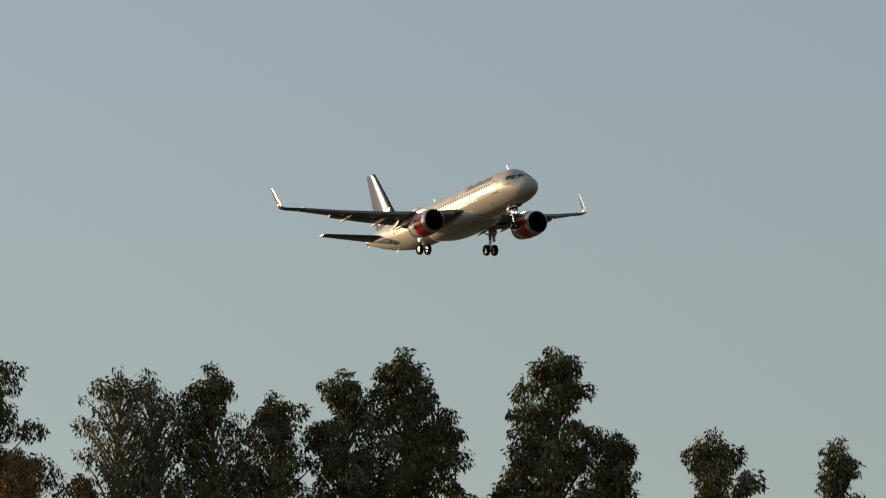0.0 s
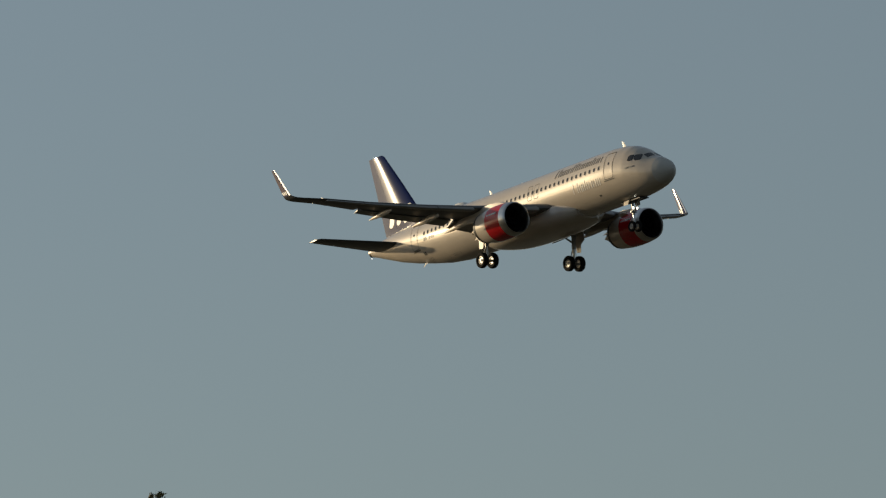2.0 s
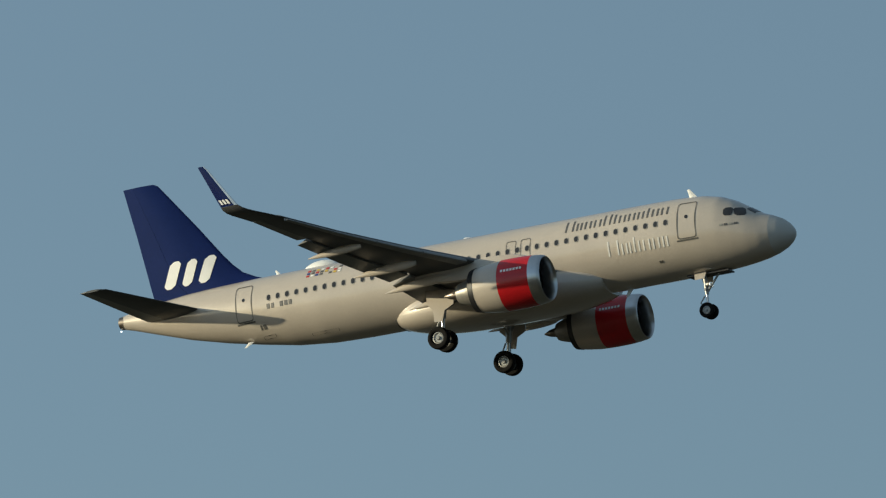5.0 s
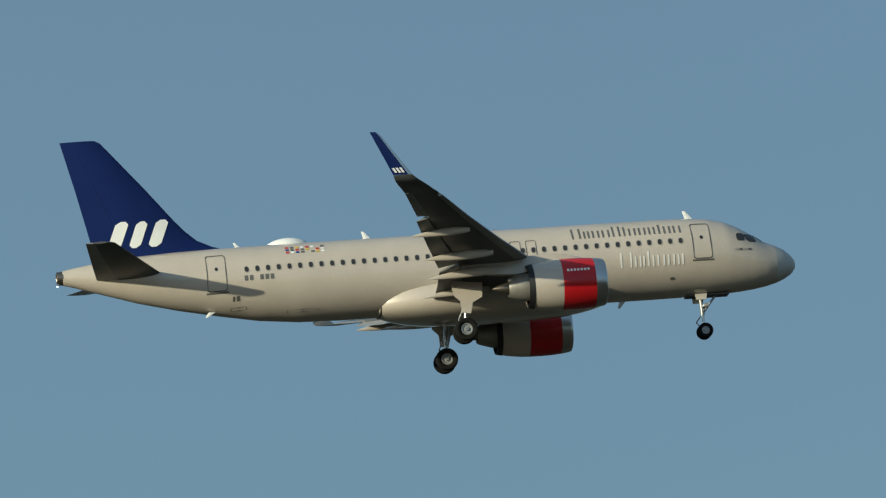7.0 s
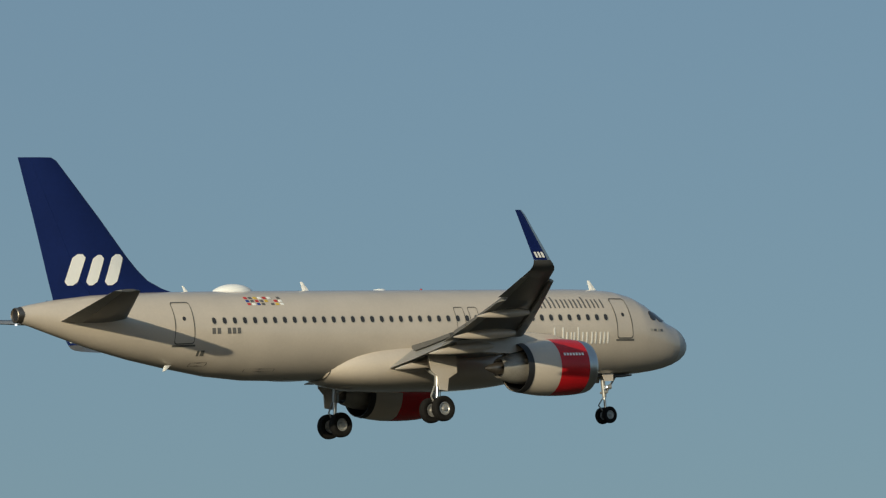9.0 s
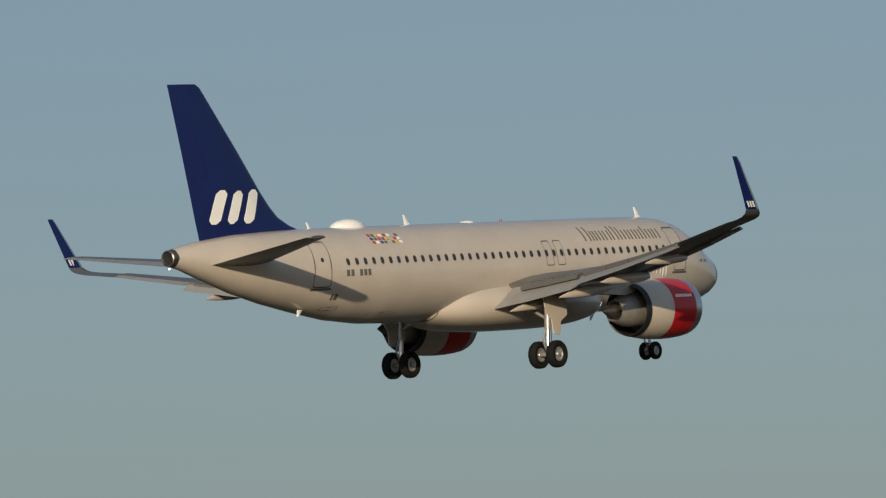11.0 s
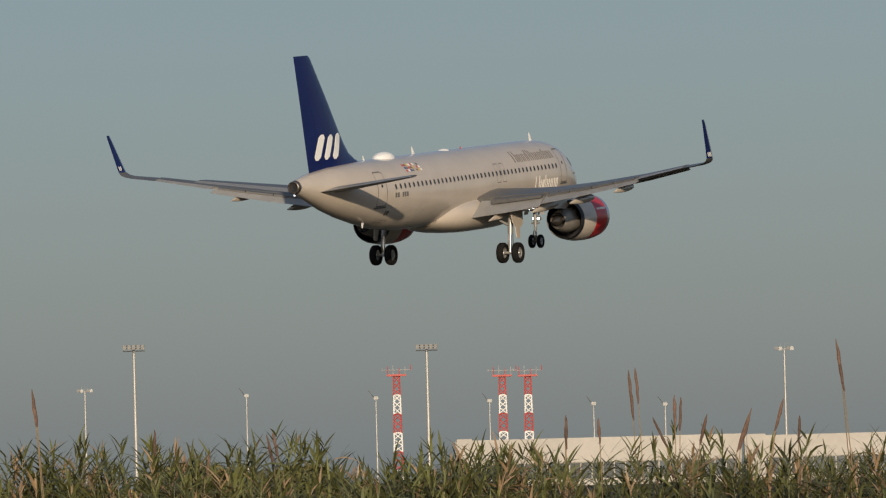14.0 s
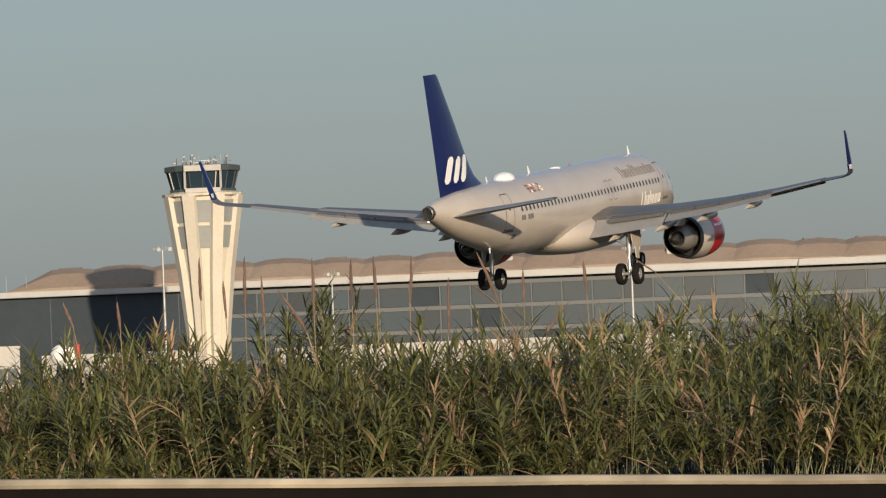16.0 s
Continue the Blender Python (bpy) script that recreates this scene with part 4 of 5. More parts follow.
def terminal():
    """Long glazed terminal with a tan shell roof; +x runs along its facade."""
    p0, p1 = Vector((1488.2, 587.6, 0)) * 1.125, Vector((1543.5, 421.0, 0)) * 1.125
    run = (p1 - p0).normalized()
    back = Vector((-run.y, run.x, 0))
    if back.dot(p0) < 0:
        back = -back
    m = Matrix(((run.x, back.x, 0, p0.x), (run.y, back.y, 0, p0.y), (0, 0, 1, 0), (0, 0, 0, 1)))
    t = thing("terminal_building", "long dark-glazed airport terminal with pale eaves and tan shell roof", "building", at=m @ Matrix.Scale(1.125, 4))
    L, D = 330.0, 60.0
    part("wall", box((0, 0.6, 0), (L, D, 20.6)), TDARK, t, "dark clad block", smooth=False)
    part("end_block", box((-0.3, 0.0, 0), (50.0, 0.7, 20.0)), TDARK, t, "dark blank facade", smooth=False)
    # panes between mullions
    pane_mesh = finish("pane", box((0.1, 0, 0), (6.7, 0.12, 4.6)), TGLASS, False)
    for i in range(34):
        for j in range(3):
            if (i * 7 + j * 3) % 11 == 4:
                continue
            o = new("pane", pane_mesh)
            o.parent = t
            o.location = (52.0 + i * 6.9, 0.34, 4.2 + j * 5.3)
    for i in range(36):
        part("mullion", box((51.8 + i * 6.9 - 0.16, 0.05, 0), (51.8 + i * 6.9 + 0.16, 0.5, 20.2)), TFRAME, t, smooth=False)
    for j in range(4):
        part("transom", box((50.2, 0.0, 3.2 + j * 5.3), (L, 0.52, 3.2 + j * 5.3 + 0.9)), TFRAME, t, smooth=False)
    for x in (12.0, 27.0, 41.0):
        part("cladding_seam", box((x - 0.06, -0.06, 0), (x + 0.06, 0.02, 20.0)), TFRAME, t, smooth=False)
    part("eave", box((-1.2, -2.4, 20.3), (45.0, D, 21.6), bevel=0.15), EAVE, t, "pale metal eave", smooth=False)
    part("eave", box((45.2, -3.0, 20.5), (L, D, 22.0), bevel=0.15), EAVE, t, "pale metal eave", smooth=False)
    # roof of overlapping shells
    x = 9.5
    k = 0
    while x < L - 14:
        w = 13.5
        rings = []
        for a in range(9):
            f = a / 8
            y = 3.0 + 40.0 * f
            rise = 4.9 * math.sin(math.pi * min(0.5, 0.03 + f * 1.9)) + 0.35 * (k % 3 == 1)
            slope_in = 7.5 if k == 0 else 1.0
            left_z = 21.7 if k == 0 else 21.8 + rise * 0.80
            rings.append([Vector((x - slope_in, y, 21.5)), Vector((x - slope_in, y, left_z)), Vector((x + 2.6, y, 21.9 + rise * 0.95)), Vector((x + w * 0.5, y, 21.9 + rise)), Vector((x + w - 2.6, y, 21.9 + rise * 0.95)), Vector((x + w + 1.2, y, 21.8 + rise * 0.80)), Vector((x + w + 1.2, y, 21.5))])
        part("roof_shell", loft(rings), ROOFTAN, t, "tan ribbed roof shell", smooth=False)
        part("roof_vent", box((x + 3.6, 20.0, 26.5), (x + 9.0, 26.0, 27.05), bevel=0.2), TFRAME, t, "low dark roof vent", smooth=False)
        x += w - 1.3
        k += 1
    for x, z in ((110.0, 24.6), (152.0, 24.4)):
        part("roof_plant", box((x, 6, z), (x + 3.0, 9, z + 1.6), bevel=0.1), EAVE, t, "pale roof plant box", smooth=False)
        part("roof_plant", box((x + 3.4, 6, z - 0.2), (x + 7.0, 9, z + 0.8), bevel=0.1), EAVE, t, smooth=False)
    for x in (2.0, 6.5):
        part("roof_mast", tube((x, 4, 21.9), (x, 4, 25.2), 0.10, 0.06, 6), POLE, t)
    return t


def low_building(p0, p1, top, depth, label, window_band=True, piers=()):
    """A long low white service building along p0-p1."""
    p0, p1 = Vector((*p0, 0)), Vector((*p1, 0))
    run = (p1 - p0).normalized()
    back = Vector((-run.y, run.x, 0))
    if back.dot(p0) < 0:
        back = -back
    m = Matrix(((run.x, back.x, 0, p0.x), (run.y, back.y, 0, p0.y), (0, 0, 1, 0), (0, 0, 0, 1)))
    b = thing("service_building", label, "building", at=m)
    L = (p1 - p0).length
    part("wall", box((0, 0.5, 0), (L, depth, top - 0.3), bevel=0.05), WHITEWALL, b, smooth=False)
    part("fascia", box((-0.2, 0.0, 3.9), (L, 0.6, top), bevel=0.06), WHITEWALL, b, "blank white fascia", smooth=False)
    part("roof", box((-0.2, 0.6, top - 0.25), (L + 0.2, depth, top - 0.05)), EAVE, b, smooth=False)
    if window_band:
        pane_mesh = finish("pane", box((0.05, 0.32, 1.2), (1.75, 0.45, 3.8)), TGLASS, False)
        for i in range(int(L / 1.9)):
            o = new("pane", pane_mesh)
            o.parent = b
            o.location = (i * 1.9 + 0.1, 0.0, 0.0)
            if i % 2 == 0:
                part("mullion", box((i * 1.9 - 0.07, 0.2, 0.9), (i * 1.9 + 0.09, 0.5, 3.9)), WHITEWALL, b, smooth=False)
        part("base_wall", box((0, 0.12, 0), (L, 0.5, 1.1)), WHITEWALL, b, smooth=False)
    for x, w in piers:
        part("pier", box((x, -0.6, 0), (x + w, 0.8, top + 0.25), bevel=0.06), WHITEWALL, b, "white projecting pier", smooth=False)
    return b


def pole_flood(x, y, height, kind, group):
    """Tall tapered pole: kind 0 carries a square ring of floodlights, 1 a small crown, 2 a slanted arm."""
    h, d = heading_of(x, y)
    p = thing("floodlight_pole", ("tall grey apron pole with a square floodlight ring", "tall grey pole with a crown of floodlights",
                                  "slim grey lamp pole with a slanted arm")[kind], "light pole", group, at=facing(h, d))
    r = (0.40, 0.28, 0.24)[kind]
    part("pole", tube((0, 0, 0), (0, 0, height - 0.6), r, r * 0.6, 12), POLE, p)
    if kind == 0:
        for z in (height - 1.15, height - 0.25):
            for a, b in (((-1.9, -1.2), (1.9, -1.2)), ((-1.9, 1.2), (1.9, 1.2)), ((-1.9, -1.2), (-1.9, 1.2)), ((1.9, -1.2), (1.9, 1.2))):
                part("ring_bar", tube((*a, z), (*b, z), 0.07, 0.07, 6), LAMPDARK, p)
        for i in range(5):
            part("floodlight", box((-1.9 + i * 0.8, -1.5, height - 0.95), (-1.35 + i * 0.8, -1.0, height - 0.1), bevel=0.05), LAMPDARK, p, "dark floodlight housing")
        part("arm", tube((-1.9, 0, height - 0.7), (1.9, 0, height - 0.7), 0.10, 0.10, 6), LAMPDARK, p)
    elif kind == 1:
        part("crown_bar", tube((-1.4, 0, height - 0.5), (1.4, 0, height - 0.5), 0.08, 0.08, 6), POLE, p)
        for i, xx in enumerate((-1.35, -0.65, 0.65, 1.35)):
            part("floodlight", box((xx - 0.30, -0.45, height - 0.65 - 0.1 * (i % 2)), (xx + 0.30, 0.1, height - 0.1), bevel=0.05), EAVE if i % 2 else LAMPDARK, p)
        for xx in (-0.5, 0.0, 0.5):
            part("rod", tube((xx, 0, height - 0.6), (xx * 1.4, 0, height + 0.5), 0.04, 0.03, 5), POLE, p)
    else:
        part("arm", tube((0, 0, height - 1.0), (-1.5, 0, height + 1.1), 0.10, 0.06, 6), LAMPDARK, p)
        part("lamp_head", box((-0.45, -0.5, height - 0.9), (0.5, 0.3, height - 0.2), bevel=0.08), EAVE, p, "pale lamp head")
    return p


def lattice_mast(x, y, height, group):
    """Red and white banded lattice mast with a platform of aerials."""
    h, d = heading_of(x, y)
    m = thing("approach_mast", "red and white banded lattice mast with aerial platform", "mast", group, at=facing(h, d))
    bands = 6
    for k in range(bands):
        z0, z1 = height * k / bands * 0.93, height * (k + 1) / bands * 0.93
        w0, w1 = 0.86 - 0.36 * k / bands, 0.86 - 0.36 * (k + 1) / bands
        tone = MASTRED if k % 2 == 1 else MASTWHITE
        bm = bmesh.new()
        c0 = [Vector((sx * w0, sy * w0, z0)) for sx, sy in ((-1, -1), (1, -1), (1, 1), (-1, 1))]
        c1 = [Vector((sx * w1, sy * w1, z1)) for sx, sy in ((-1, -1), (1, -1), (1, 1), (-1, 1))]
        for a, b in zip(c0, c1):
            tube(a, b, 0.13, 0.13, 6, bm)
        for i in range(4):
            j = (i + 1) % 4
            for q in range(3):
                a, b = c0[i].lerp(c1[i], q / 3), c0[j].lerp(c1[j], (q + 1) / 3)
                tube(a, b, 0.085, 0.085, 5, bm)
                a, b = c0[j].lerp(c1[j], q / 3), c0[i].lerp(c1[i], (q + 1) / 3)
                tube(a, b, 0.085, 0.085, 5, bm)
            tube(c1[i], c1[j], 0.12, 0.12, 5, bm)
        part("mast_section", bm, tone, m, "red lattice section" if tone is MASTRED else "white lattice section")
    zt = height * 0.93
    part("platform", box((-1.7, -1.2, zt), (1.7, 1.2, zt + 0.35), bevel=0.05), MASTRED, m, "red top platform", smooth=False)
    part("aerial_bar", tube((-2.6, 0, zt + 1.1), (2.6, 0, zt + 1.1), 0.07, 0.07, 5), POLE, m)
    for i, xx in enumerate((-2.5, -1.5, -0.6, 0.5, 1.5, 2.5)):
        part("aerial", tube((xx, 0, zt + 0.3 if abs(xx) < 1.7 else zt + 1.0), (xx, 0, zt + 1.5 + 0.25 * (i % 3)), 0.08, 0.06, 5), MASTRED if i % 2 else POLE, m)
    return m


def telecom_mast(x, y, height):
    h, d = heading_of(x, y)
    m = thing("telecom_mast", "red and white tubular mast ringed by panel antennas", "mast", at=facing(h, d))
    for k in range(6):
        z0, z1 = height * 0.92 * k / 6, height * 0.92 * (k + 1) / 6
        part("mast_section", tube((0, 0, z0), (0, 0, z1), 0.85 - 0.06 * k, 0.79 - 0.06 * k, 12), MASTRED if k % 2 else MASTWHITE, m)
    part("ring", revolve([(height * 0.90, 0.5), (height * 0.90, 2.0), (height * 0.915, 2.0), (height * 0.915, 0.5)], (0, 0, 0), "z", 16), MASTRED, m)
    for i in range(9):
        a = 2 * math.pi * i / 9
        x0, y0 = 2.1 * math.cos(a), 2.1 * math.sin(a)
        part("panel_antenna", box((x0 - 0.20, y0 - 0.12, height * 0.875), (x0 + 0.20, y0 + 0.12, height * 0.875 + 2.4), bevel=0.04), MASTWHITE, m, "white panel antenna", smooth=False)
    return m


def radar_dome(x, y):
    h, d = heading_of(x, y)
    r = thing("radar_dome", "white radome on a dark stand beside a red post", "radar", at=facing(h, d))
    prof = [(3.9 + 1.55 * math.sin(t), max(0.02, 1.55 * math.cos(t))) for t in [math.pi * (i / 14 - 0.5) for i in range(15)]]
    part("dome", revolve([(z + 1.2, q) for z, q in prof], (0, 0, 0), "z", 20), MASTWHITE, r, "white radome")
    part("stand", tube((0, 0, 0), (0, 0, 3.8), 0.9, 0.7, 10), TOWERDARK, r)
    part("red_post", tube((2.4, 0, 0), (2.4, 0, 6.6), 0.3, 0.3, 8), MASTRED, r)
    part("hut", box((0.3, -0.6, 3.2), (2.0, 1.0, 6.2), bevel=0.08), MASTWHITE, r, smooth=False)


control_tower()
terminal()
low_building((1086.6, 509.0), (1106.3, 464.9), 8.1, 26.0, "long low white service building with a dark window band", True, ((0.0, 2.6),))
low_building((1106.0, 464.0), (1117.5, 437.5), 7.7, 30.0, "low white building wing with projecting pier", True, ((0.2, 3.2),))
low_building((1212.0, 470.0), (1222.0, 442.0), 6.2, 18.0, "low white airside store", False)
low_building((1226.9, 429.7), (1250.0, 357.0), 5.9, 22.0, "long low white airside pier building", False, ((52.0, 4.0),))
for spec in ((1043.9, 687.6, 28.6, 0), (1078.4, 632.1, 28.4, 0), (1106.7, 581.0, 26.9, 0), (1129.9, 534.7, 25.7, 0),
             (1155.5, 476.9, 23.6, 1), (1173.2, 431.5, 24.4, 1), (1325.1, 451.9, 20.8, 1), (1199.2, 352.9, 21.2, 1), (1323.2, 706.6, 22.8, 1),
             (1338.9, 676.2, 21.0, 2), (1351.1, 651.6, 19.8, 2), (1361.4, 629.8, 18.6, 2), (1370.5, 609.7, 17.4, 2), (1376.6, 595.8, 16.9, 2)):
    pole_flood(*spec, "apron light poles")
for spec in ((1127.5, 539.6, 21.6), (1135.5, 522.7, 21.0), (1137.4, 518.6, 20.9)):
    lattice_mast(*spec, "lattice masts")
telecom_mast(1082.2, 625.6, 19.5)
radar_dome(933.3, 359.1)


def far_bush(x, y, w, height, seed):
    rng = np.random.default_rng(seed)
    b = thing("bush", "dark rounded bush behind the reeds", "bush", "far bushes", at=pose(x, y, 0))
    bm = bmesh.new()
    clumps = []
    for i in range(34):
        a, r = rng.uniform(0, 6.28), w * 0.5 * math.sqrt(rng.uniform(0, 1))
        z = height * (0.35 + 0.60 * math.sqrt(max(0.0, 1 - (2 * r / w) ** 2)) * rng.uniform(0.5, 1.0))
        tip = Vector((r * math.cos(a), r * math.sin(a), z))
        tube((0, 0, 0.0), tip, 0.12, 0.03, 5, bm)
        clumps.append((tuple(tip), w * 0.16, 1.0))
    part("trunk", bm, BARK, b)
    lists = ([], [])
    leaf_cloud(clumps, rng, 130, 0.7, 0.1, lists)
    ob = new("crown", mesh_from("crown", lists[0], lists[1], LEAF))
    ob.parent = b


for spec in ((608.0, 346.0, 9.0, 3.1, 1), (622.1, 320.9, 8.0, 3.4, 2), (627.0, 311.0, 7.0, 2.9, 3), (560.0, 395.0, 9.0, 2.6, 4)):
    far_bush(*spec)

# ---- reed bed ----


def reed_top(h):
    """Height of the reeds along the bed, by heading."""
    rows = [(50, 2.20), (57, 2.20), (60, 2.08), (63, 1.92), (65, 1.72), (66.5, 1.74), (68, 1.74), (68.7, 1.68), (69.2, 1.94), (70, 1.98), (71.5, 2.02), (73, 1.98), (74.3, 1.90), (74.9, 2.12), (75.6, 2.34), (76.5, 2.6), (80, 2.7)]
    return blend(rows, h)[0] + 0.06


def reed_bed():
    """Clumps of canes with long two-ranked arching leaves, in one sheet of growth."""
    rng = np.random.default_rng(77)
    verts, faces, slots = [], [], []
    up = np.array([0.0, 0.0, 1.0])

    def arching_leaf(p, az, ln, rise, sag, w, slot):
        u = np.array([math.cos(az), math.sin(az), 0.0])
        s = np.array([-math.sin(az), math.cos(az), 0.0]) + up * rng.uniform(-0.7, 0.7)
        i = len(verts)
        run = math.sqrt(max(0.06, 1.0 - min(0.94, rise * rise)))
        for q in range(5):
            k = q / 4
            c = p + u * (ln * run * (k + 0.25 * k * k)) + up * (ln * (rise * k - sag * k * k))
            ww = w * (0.7, 1.0, 0.85, 0.5, 0.0)[q]
            if q < 4:
                verts.append(tuple(c - s * ww))
                verts.append(tuple(c + s * ww))
            else:
                verts.append(tuple(c))
        faces.extend([(i, i + 1, i + 3, i + 2), (i + 2, i + 3, i + 5, i + 4), (i + 4, i + 5, i + 7, i + 6), (i + 6, i + 7, i + 8)])
        slots.extend([slot] * 4)

    for d0, d1, clumps, cut in ((94.0, 95.6, 70, 0.48), (95.6, 97.4, 95, 0.68), (97.4, 99.6, 125, 0.84), (99.6, 102.0, 110, 0.93), (102.0, 104.5, 80, 0.97)):
        for _ in range(clumps):
            hc, dc = rng.uniform(52.0, 79.0), rng.uniform(d0, d1)
            tall = max(-0.30, rng.normal() * 0.19)
            clump_lean = rng.normal(size=2) * 0.16
            spread = rng.uniform(0.30, 0.62)
            dryness = rng.uniform(0.02, 0.10) + (0.22 if rng.uniform() < 0.14 else 0.0)
            for _ in range(int(rng.integers(11, 18))):
                off = rng.normal(size=2) * spread
                a = radians(hc)
                base = np.array([dc * math.sin(a) + off[0], dc * math.cos(a) + off[1], 0.0])
                hd = math.degrees(math.atan2(base[0], base[1]))
                top = reed_top(hd) * (cut + tall) * (1.0 - 0.16 * min(1.5, (off[0] ** 2 + off[1] ** 2) / 0.4)) * rng.uniform(0.86, 1.06)
                if rng.uniform() < 0.025:
                    top += rng.uniform(0.15, 0.40)
                lean = clump_lean + off * 0.35 + rng.normal(size=2) * 0.12
                tip = base + np.array([lean[0], lean[1], top])
                dry = 1 if rng.uniform() < dryness else 0
                i = len(verts)
                s = np.array([math.cos(a), -math.sin(a), 0.0]) * 0.006
                verts.extend([tuple(base - s), tuple(base + s), tuple(tip + s * 0.4), tuple(tip - s * 0.4)])
                faces.append((i, i + 1, i + 2, i + 3))
                slots.append(dry)
                side = rng.uniform(0, 6.28)
                m = int(rng.integers(22, 29))
                for q in range(m):
                    k = 1.0 - 0.86 * (q / m) ** 1.3
                    p = base + (tip - base) * k
                    az = side + (math.pi if q % 2 else 0.0) + rng.normal() * 0.45
                    if q < 5:
                        ln, rise, sag = rng.uniform(0.22, 0.44), rng.uniform(0.72, 0.97), rng.uniform(0.02, 0.22)
                    else:
                        ln, rise, sag = rng.uniform(0.36, 0.66), rng.uniform(0.60, 0.96), rng.uniform(0.10, 0.75)
                    dead = dry or (k < 0.5 and rng.uniform() < 0.10) or rng.uniform() < 0.03
                    arching_leaf(p, az, ln, rise, sag, rng.uniform(0.010, 0.021), 1 if dead else 0)
    ob = new("reed_bed", mesh_from("reed_bed", verts, faces, [REEDLEAF, REEDDRY], slots))
    tagged(ob, "dense bed of tall green giant reeds with dry stems", "reeds", kind="stuff")


def reed_stalk(heading, z_tip, plume, lean, seed, d=99.0):
    """One flowering stalk that stands out over the bed."""
    a = radians(heading)
    st = thing("reed_stalk", "dry reed stalk with a slim closed brown plume", "reed", "flowering reed stalks", at=facing(heading, d))
    lx = math.tan(radians(lean))
    x_at = lambda z: lx * max(0.0, z - 1.2)
    part("stem", tube((x_at(0), 0, 0), (x_at(z_tip - plume), 0, z_tip - plume), 0.009, 0.006, 6), CANE, st)
    bm = bmesh.new()
    rng = random.Random(seed)
    rings = []
    for i in range(8):
        k = i / 7
        z = z_tip - plume + plume * k
        r = (0.007 + 0.017 * math.sin(math.pi * min(1.0, 0.12 + 0.80 * k)) ** 1.2) * rng.uniform(0.8, 1.2) if k < 1 else 0.004
        c = Vector((x_at(z) + rng.uniform(-0.006, 0.006), 0, z))
        rings.append([c + Vector((r * math.cos(t), r * math.sin(t), 0)) for t in [2 * math.pi * j / 7 for j in range(7)]])
    loft(rings, True, bm)
    part("plume", bm, PLUME, st)
    return st


reed_bed()
for spec in (
        (68.177, 3.45, 0.67, -8, 0),
        (66.387, 3.16, 0.71, -4, 1),
        (66.807, 1.99, 0.38, -30, 2),
        (66.743, 2.50, 0.42, 14, 3),
        (67.053, 2.57, 0.57, 17, 4),
        (67.279, 2.66, 0.41, 18, 5),
        (67.632, 2.46, 0.39, 4, 6),
        (66.678, 2.76, 0.47, 3, 7),
        (65.777, 2.55, 0.48, 1, 8),
        (66.089, 2.50, 0.36, -3, 9),
        (70.445, 3.32, 0.73, 1, 10),
        (70.633, 3.05, 0.73, -2, 11),
        (71.016, 3.26, 0.86, 0, 12),
        (71.327, 3.23, 0.66, 0, 13),
        (71.552, 3.26, 0.60, -2, 14),
        (72.832, 3.25, 0.68, -22, 15),
        (72.080, 2.91, 0.80, 2, 16),
        (72.492, 2.51, 0.50, 38, 17),
        (75.171, 3.06, 0.19, -55, 18),
        (73.349, 2.31, 0.39, 42, 19),
        (69.316, 2.78, 0.37, -20, 20),
        (69.487, 2.76, 0.40, -4, 21),
        (71.388, 2.84, 0.49, -35, 22),
        (70.101, 3.33, 0.60, 0, 23),
        (70.338, 2.99, 0.53, -3, 24),
        (72.719, 2.99, 0.46, 0, 25),
        (73.288, 3.07, 0.46, -4, 26),
        (71.291, 2.57, 0.35, -30, 27),
        (71.760, 3.23, 0.66, 3, 28),
        (73.408, 2.81, 0.30, -50, 29),
        (68.136, 3.52, 0.64, -6, 30),
        (66.441, 3.19, 0.51, -4, 31),
        (66.672, 2.79, 0.43, 0, 32),
        (66.742, 2.51, 0.42, 14, 33),
        (67.005, 2.58, 0.61, 20, 34),
        (67.305, 2.70, 0.41, 16, 35),
        (66.822, 2.49, 0.43, -24, 36),
        (61.604, 3.11, 0.53, -7, 37),
        (62.452, 2.50, 0.47, 0, 38),
        (65.750, 2.55, 0.34, 3, 39),
        (63.504, 2.39, 0.46, -12, 40),
        (62.835, 2.13, 0.38, 6, 41),
        (61.584, 3.10, 0.51, -6, 42),
        (59.652, 2.66, 0.46, -12, 43),
        (59.909, 2.50, 0.34, 12, 44),
        (62.452, 2.49, 0.52, 0, 45),
        (63.534, 2.42, 0.34, -10, 46),
        (59.752, 2.34, 0.26, 5, 47),
        (58.044, 3.05, 0.77, 0, 48)
):
    reed_stalk(*spec)

# ---- roadside rail in front of the reeds ----


def roadside_rail():
    r = thing("roadside_rail", "roadside rail with mottled pale tan top and near-black side", "guard rail", at=facing(72.0, 30.0) @ pose(0, 0, -0.165, 0, 1.9, 0))
    prof = [(-0.045, 1.347), (-0.055, 1.362), (-0.03, 1.385), (0.05, 1.388), (0.07, 1.36), (0.06, 1.347)]
    xs = [-14 + i * 0.5 for i in range(57)]
    part("rail_top", loft([[Vector((x, y, z + 0.007 * noise.noise(Vector((x * 0.9, 0, 0))))) for y, z in prof] for x in xs]), RAILTAN, r, "mottled pale tan rail top")
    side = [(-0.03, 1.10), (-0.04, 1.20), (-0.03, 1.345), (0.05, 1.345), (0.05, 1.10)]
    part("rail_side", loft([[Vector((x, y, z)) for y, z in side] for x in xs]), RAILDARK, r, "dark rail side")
    for x in (-12.0, -8.0, -4.0, 0.4, 4.0, 8.0, 12.0):
        part("post", box((x - 0.06, 0.06, -0.3), (x + 0.06, 0.18, 1.32), bevel=0.01), RAILDARK, r, smooth=False)


roadside_rail()

# ---- what moves ----


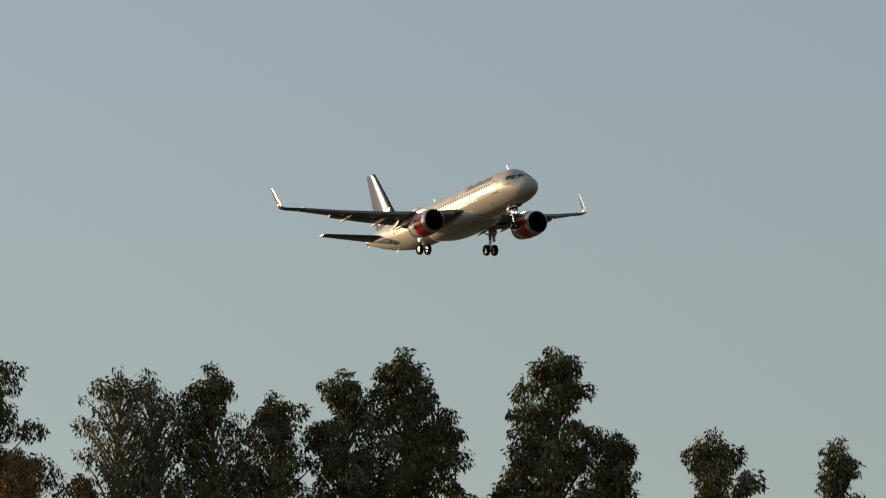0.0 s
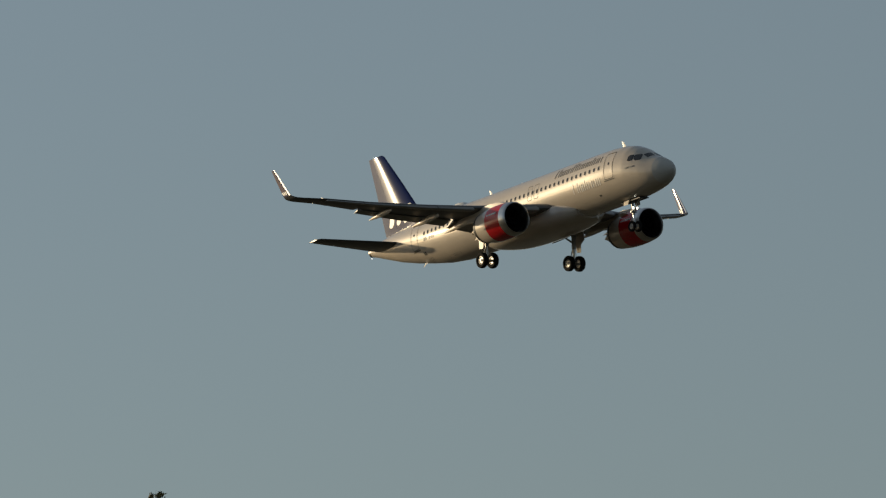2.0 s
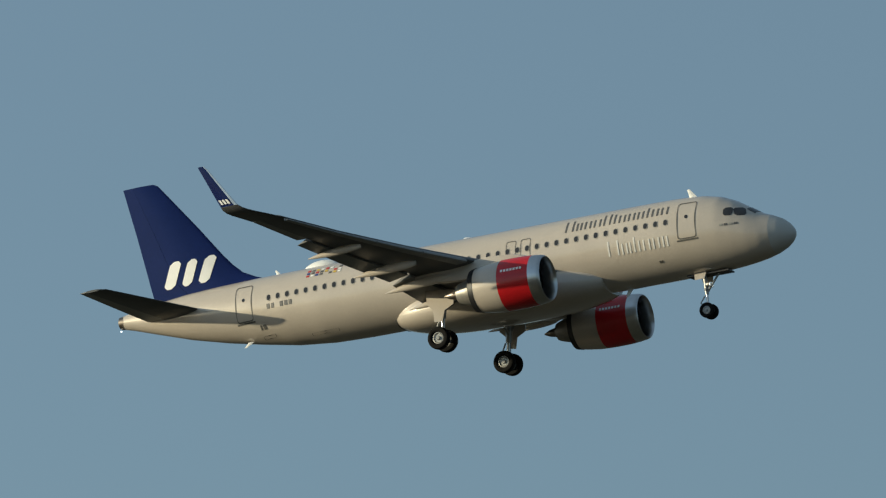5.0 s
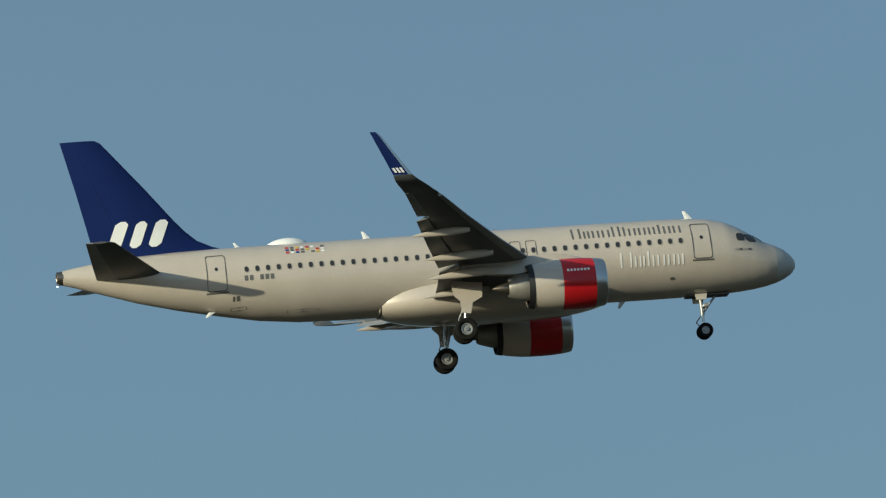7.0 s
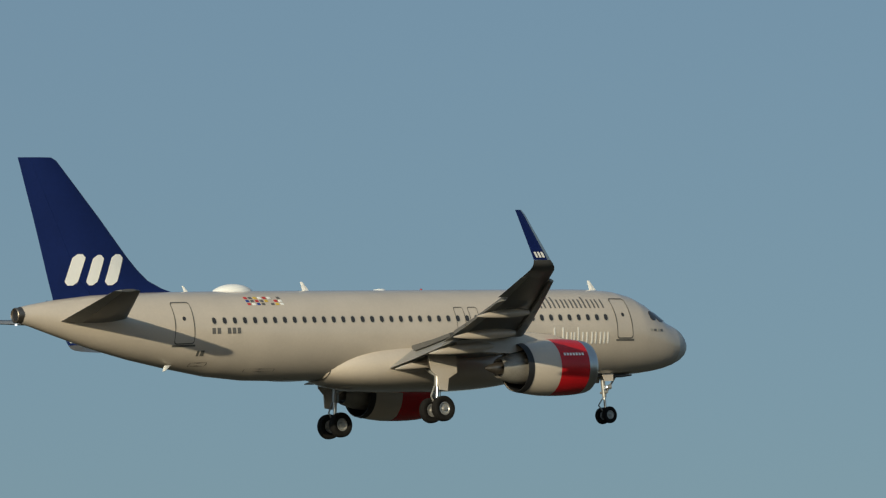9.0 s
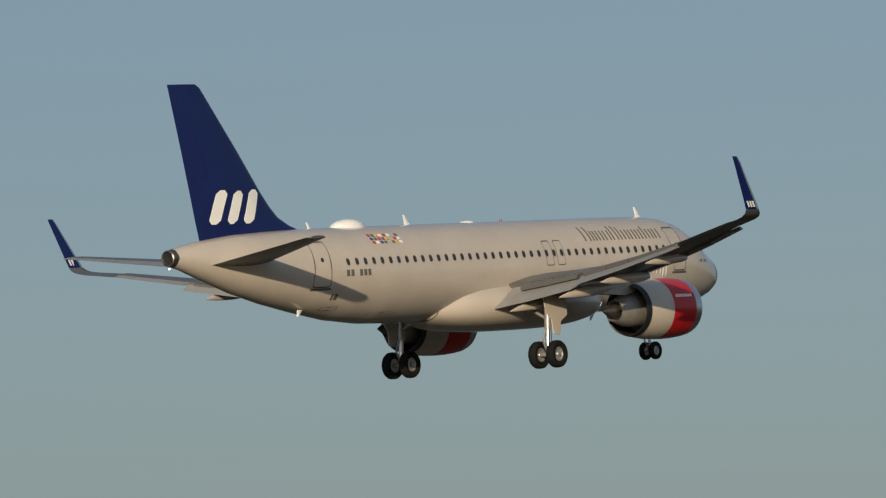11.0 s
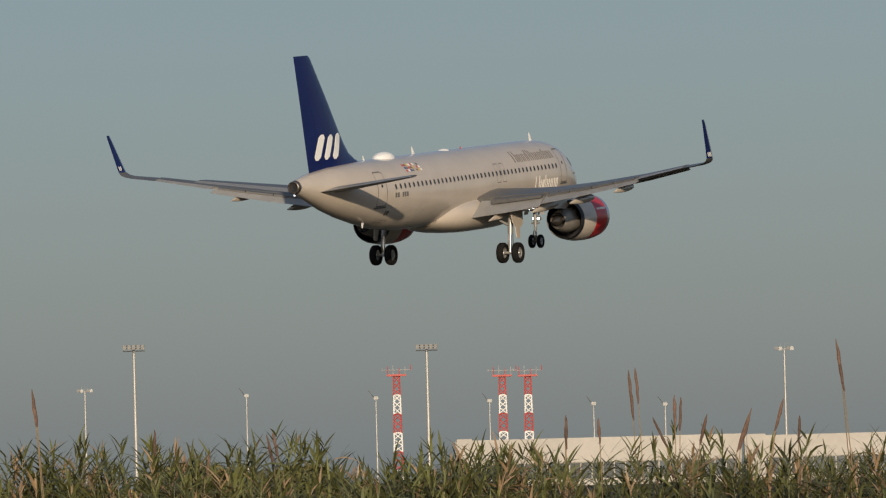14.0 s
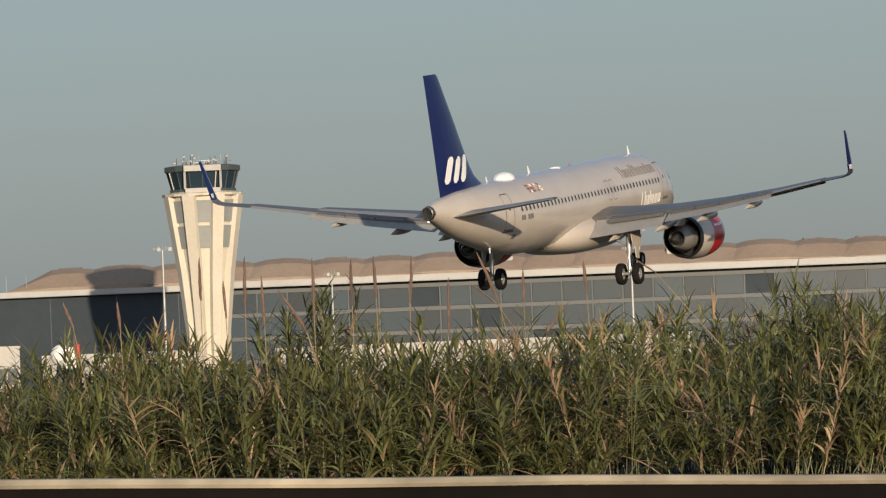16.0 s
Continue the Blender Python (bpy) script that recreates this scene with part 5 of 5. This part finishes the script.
def motions():
    """The airliner's flight past the camera."""
    walk(airliner, [
        (0.0, pose(-616.74, 339.46, 99.67, 1.322, -4.411, -0.954)),
        (0.5, pose(-573.82, 334.13, 96.60, 1.366, -4.175, -0.614)),
        (1.0, pose(-526.25, 327.58, 93.25, 1.257, -4.341, -0.349)),
        (1.5, pose(-460.07, 309.44, 86.89, 1.144, -4.130, 0.014)),
        (2.0, pose(-391.80, 294.66, 79.91, 1.219, -3.729, 0.092)),
        (2.5, pose(-349.64, 293.15, 78.03, 0.958, -3.727, 0.150)),
        (3.0, pose(-302.40, 293.08, 75.66, 0.898, -3.752, 0.103)),
        (3.5, pose(-258.94, 293.98, 74.53, 0.587, -3.669, -0.124)),
        (4.0, pose(-211.27, 295.60, 73.50, 0.247, -3.810, -0.312)),
        (4.5, pose(-171.62, 302.31, 74.37, -0.325, -3.672, -0.546)),
        (5.0, pose(-129.05, 315.03, 72.41, 0.312, -3.752, 0.052)),
        (5.5, pose(-87.43, 331.12, 73.58, 0.262, -3.748, -0.067)),
        (6.0, pose(-40.35, 340.46, 72.60, 0.139, -3.769, -0.077)),
        (6.5, pose(9.44, 348.91, 71.05, -0.021, -3.785, -0.009)),
        (7.0, pose(61.44, 346.49, 71.58, -0.659, -3.873, 0.488)),
        (7.5, pose(112.66, 346.24, 66.82, -0.568, -3.870, 0.783)),
        (8.0, pose(153.61, 316.95, 58.38, -0.062, -3.924, 1.036)),
        (8.5, pose(182.20, 286.21, 51.07, 0.236, -3.899, 0.781)),
        (9.0, pose(204.42, 255.39, 43.52, 0.561, -3.890, 0.573)),
        (9.5, pose(217.39, 229.87, 38.20, 0.489, -3.739, 0.284)),
        (10.0, pose(228.79, 208.70, 32.68, 0.512, -3.787, 0.387)),
        (10.5, pose(238.71, 194.06, 29.04, 0.492, -3.897, 0.861)),
        (11.0, pose(248.88, 184.15, 26.71, 0.521, -4.079, 1.430)),
        (11.5, pose(258.02, 176.22, 25.04, 0.565, -4.301, 2.001)),
        (12.0, pose(269.85, 173.36, 26.26, 0.258, -4.168, 2.650)),
        (12.5, pose(292.45, 176.09, 25.04, 0.570, -4.207, 3.212)),
        (13.0, pose(317.73, 176.75, 22.93, 0.661, -4.465, 3.284)),
        (13.5, pose(343.67, 172.97, 21.23, 1.018, -4.636, 2.331)),
        (14.0, pose(372.87, 167.14, 19.44, 1.133, -4.679, 1.229)),
        (14.5, pose(398.15, 161.43, 17.69, 1.241, -4.487, 0.195)),
        (15.0, pose(394.05, 143.72, 15.39, 0.900, -4.554, -0.711)),
        (15.5, pose(384.88, 126.47, 13.42, 0.527, -4.562, -1.359)),
        (16.0, pose(375.81, 108.68, 11.26, 0.188, -4.482, -2.326)),
    ])


motions()
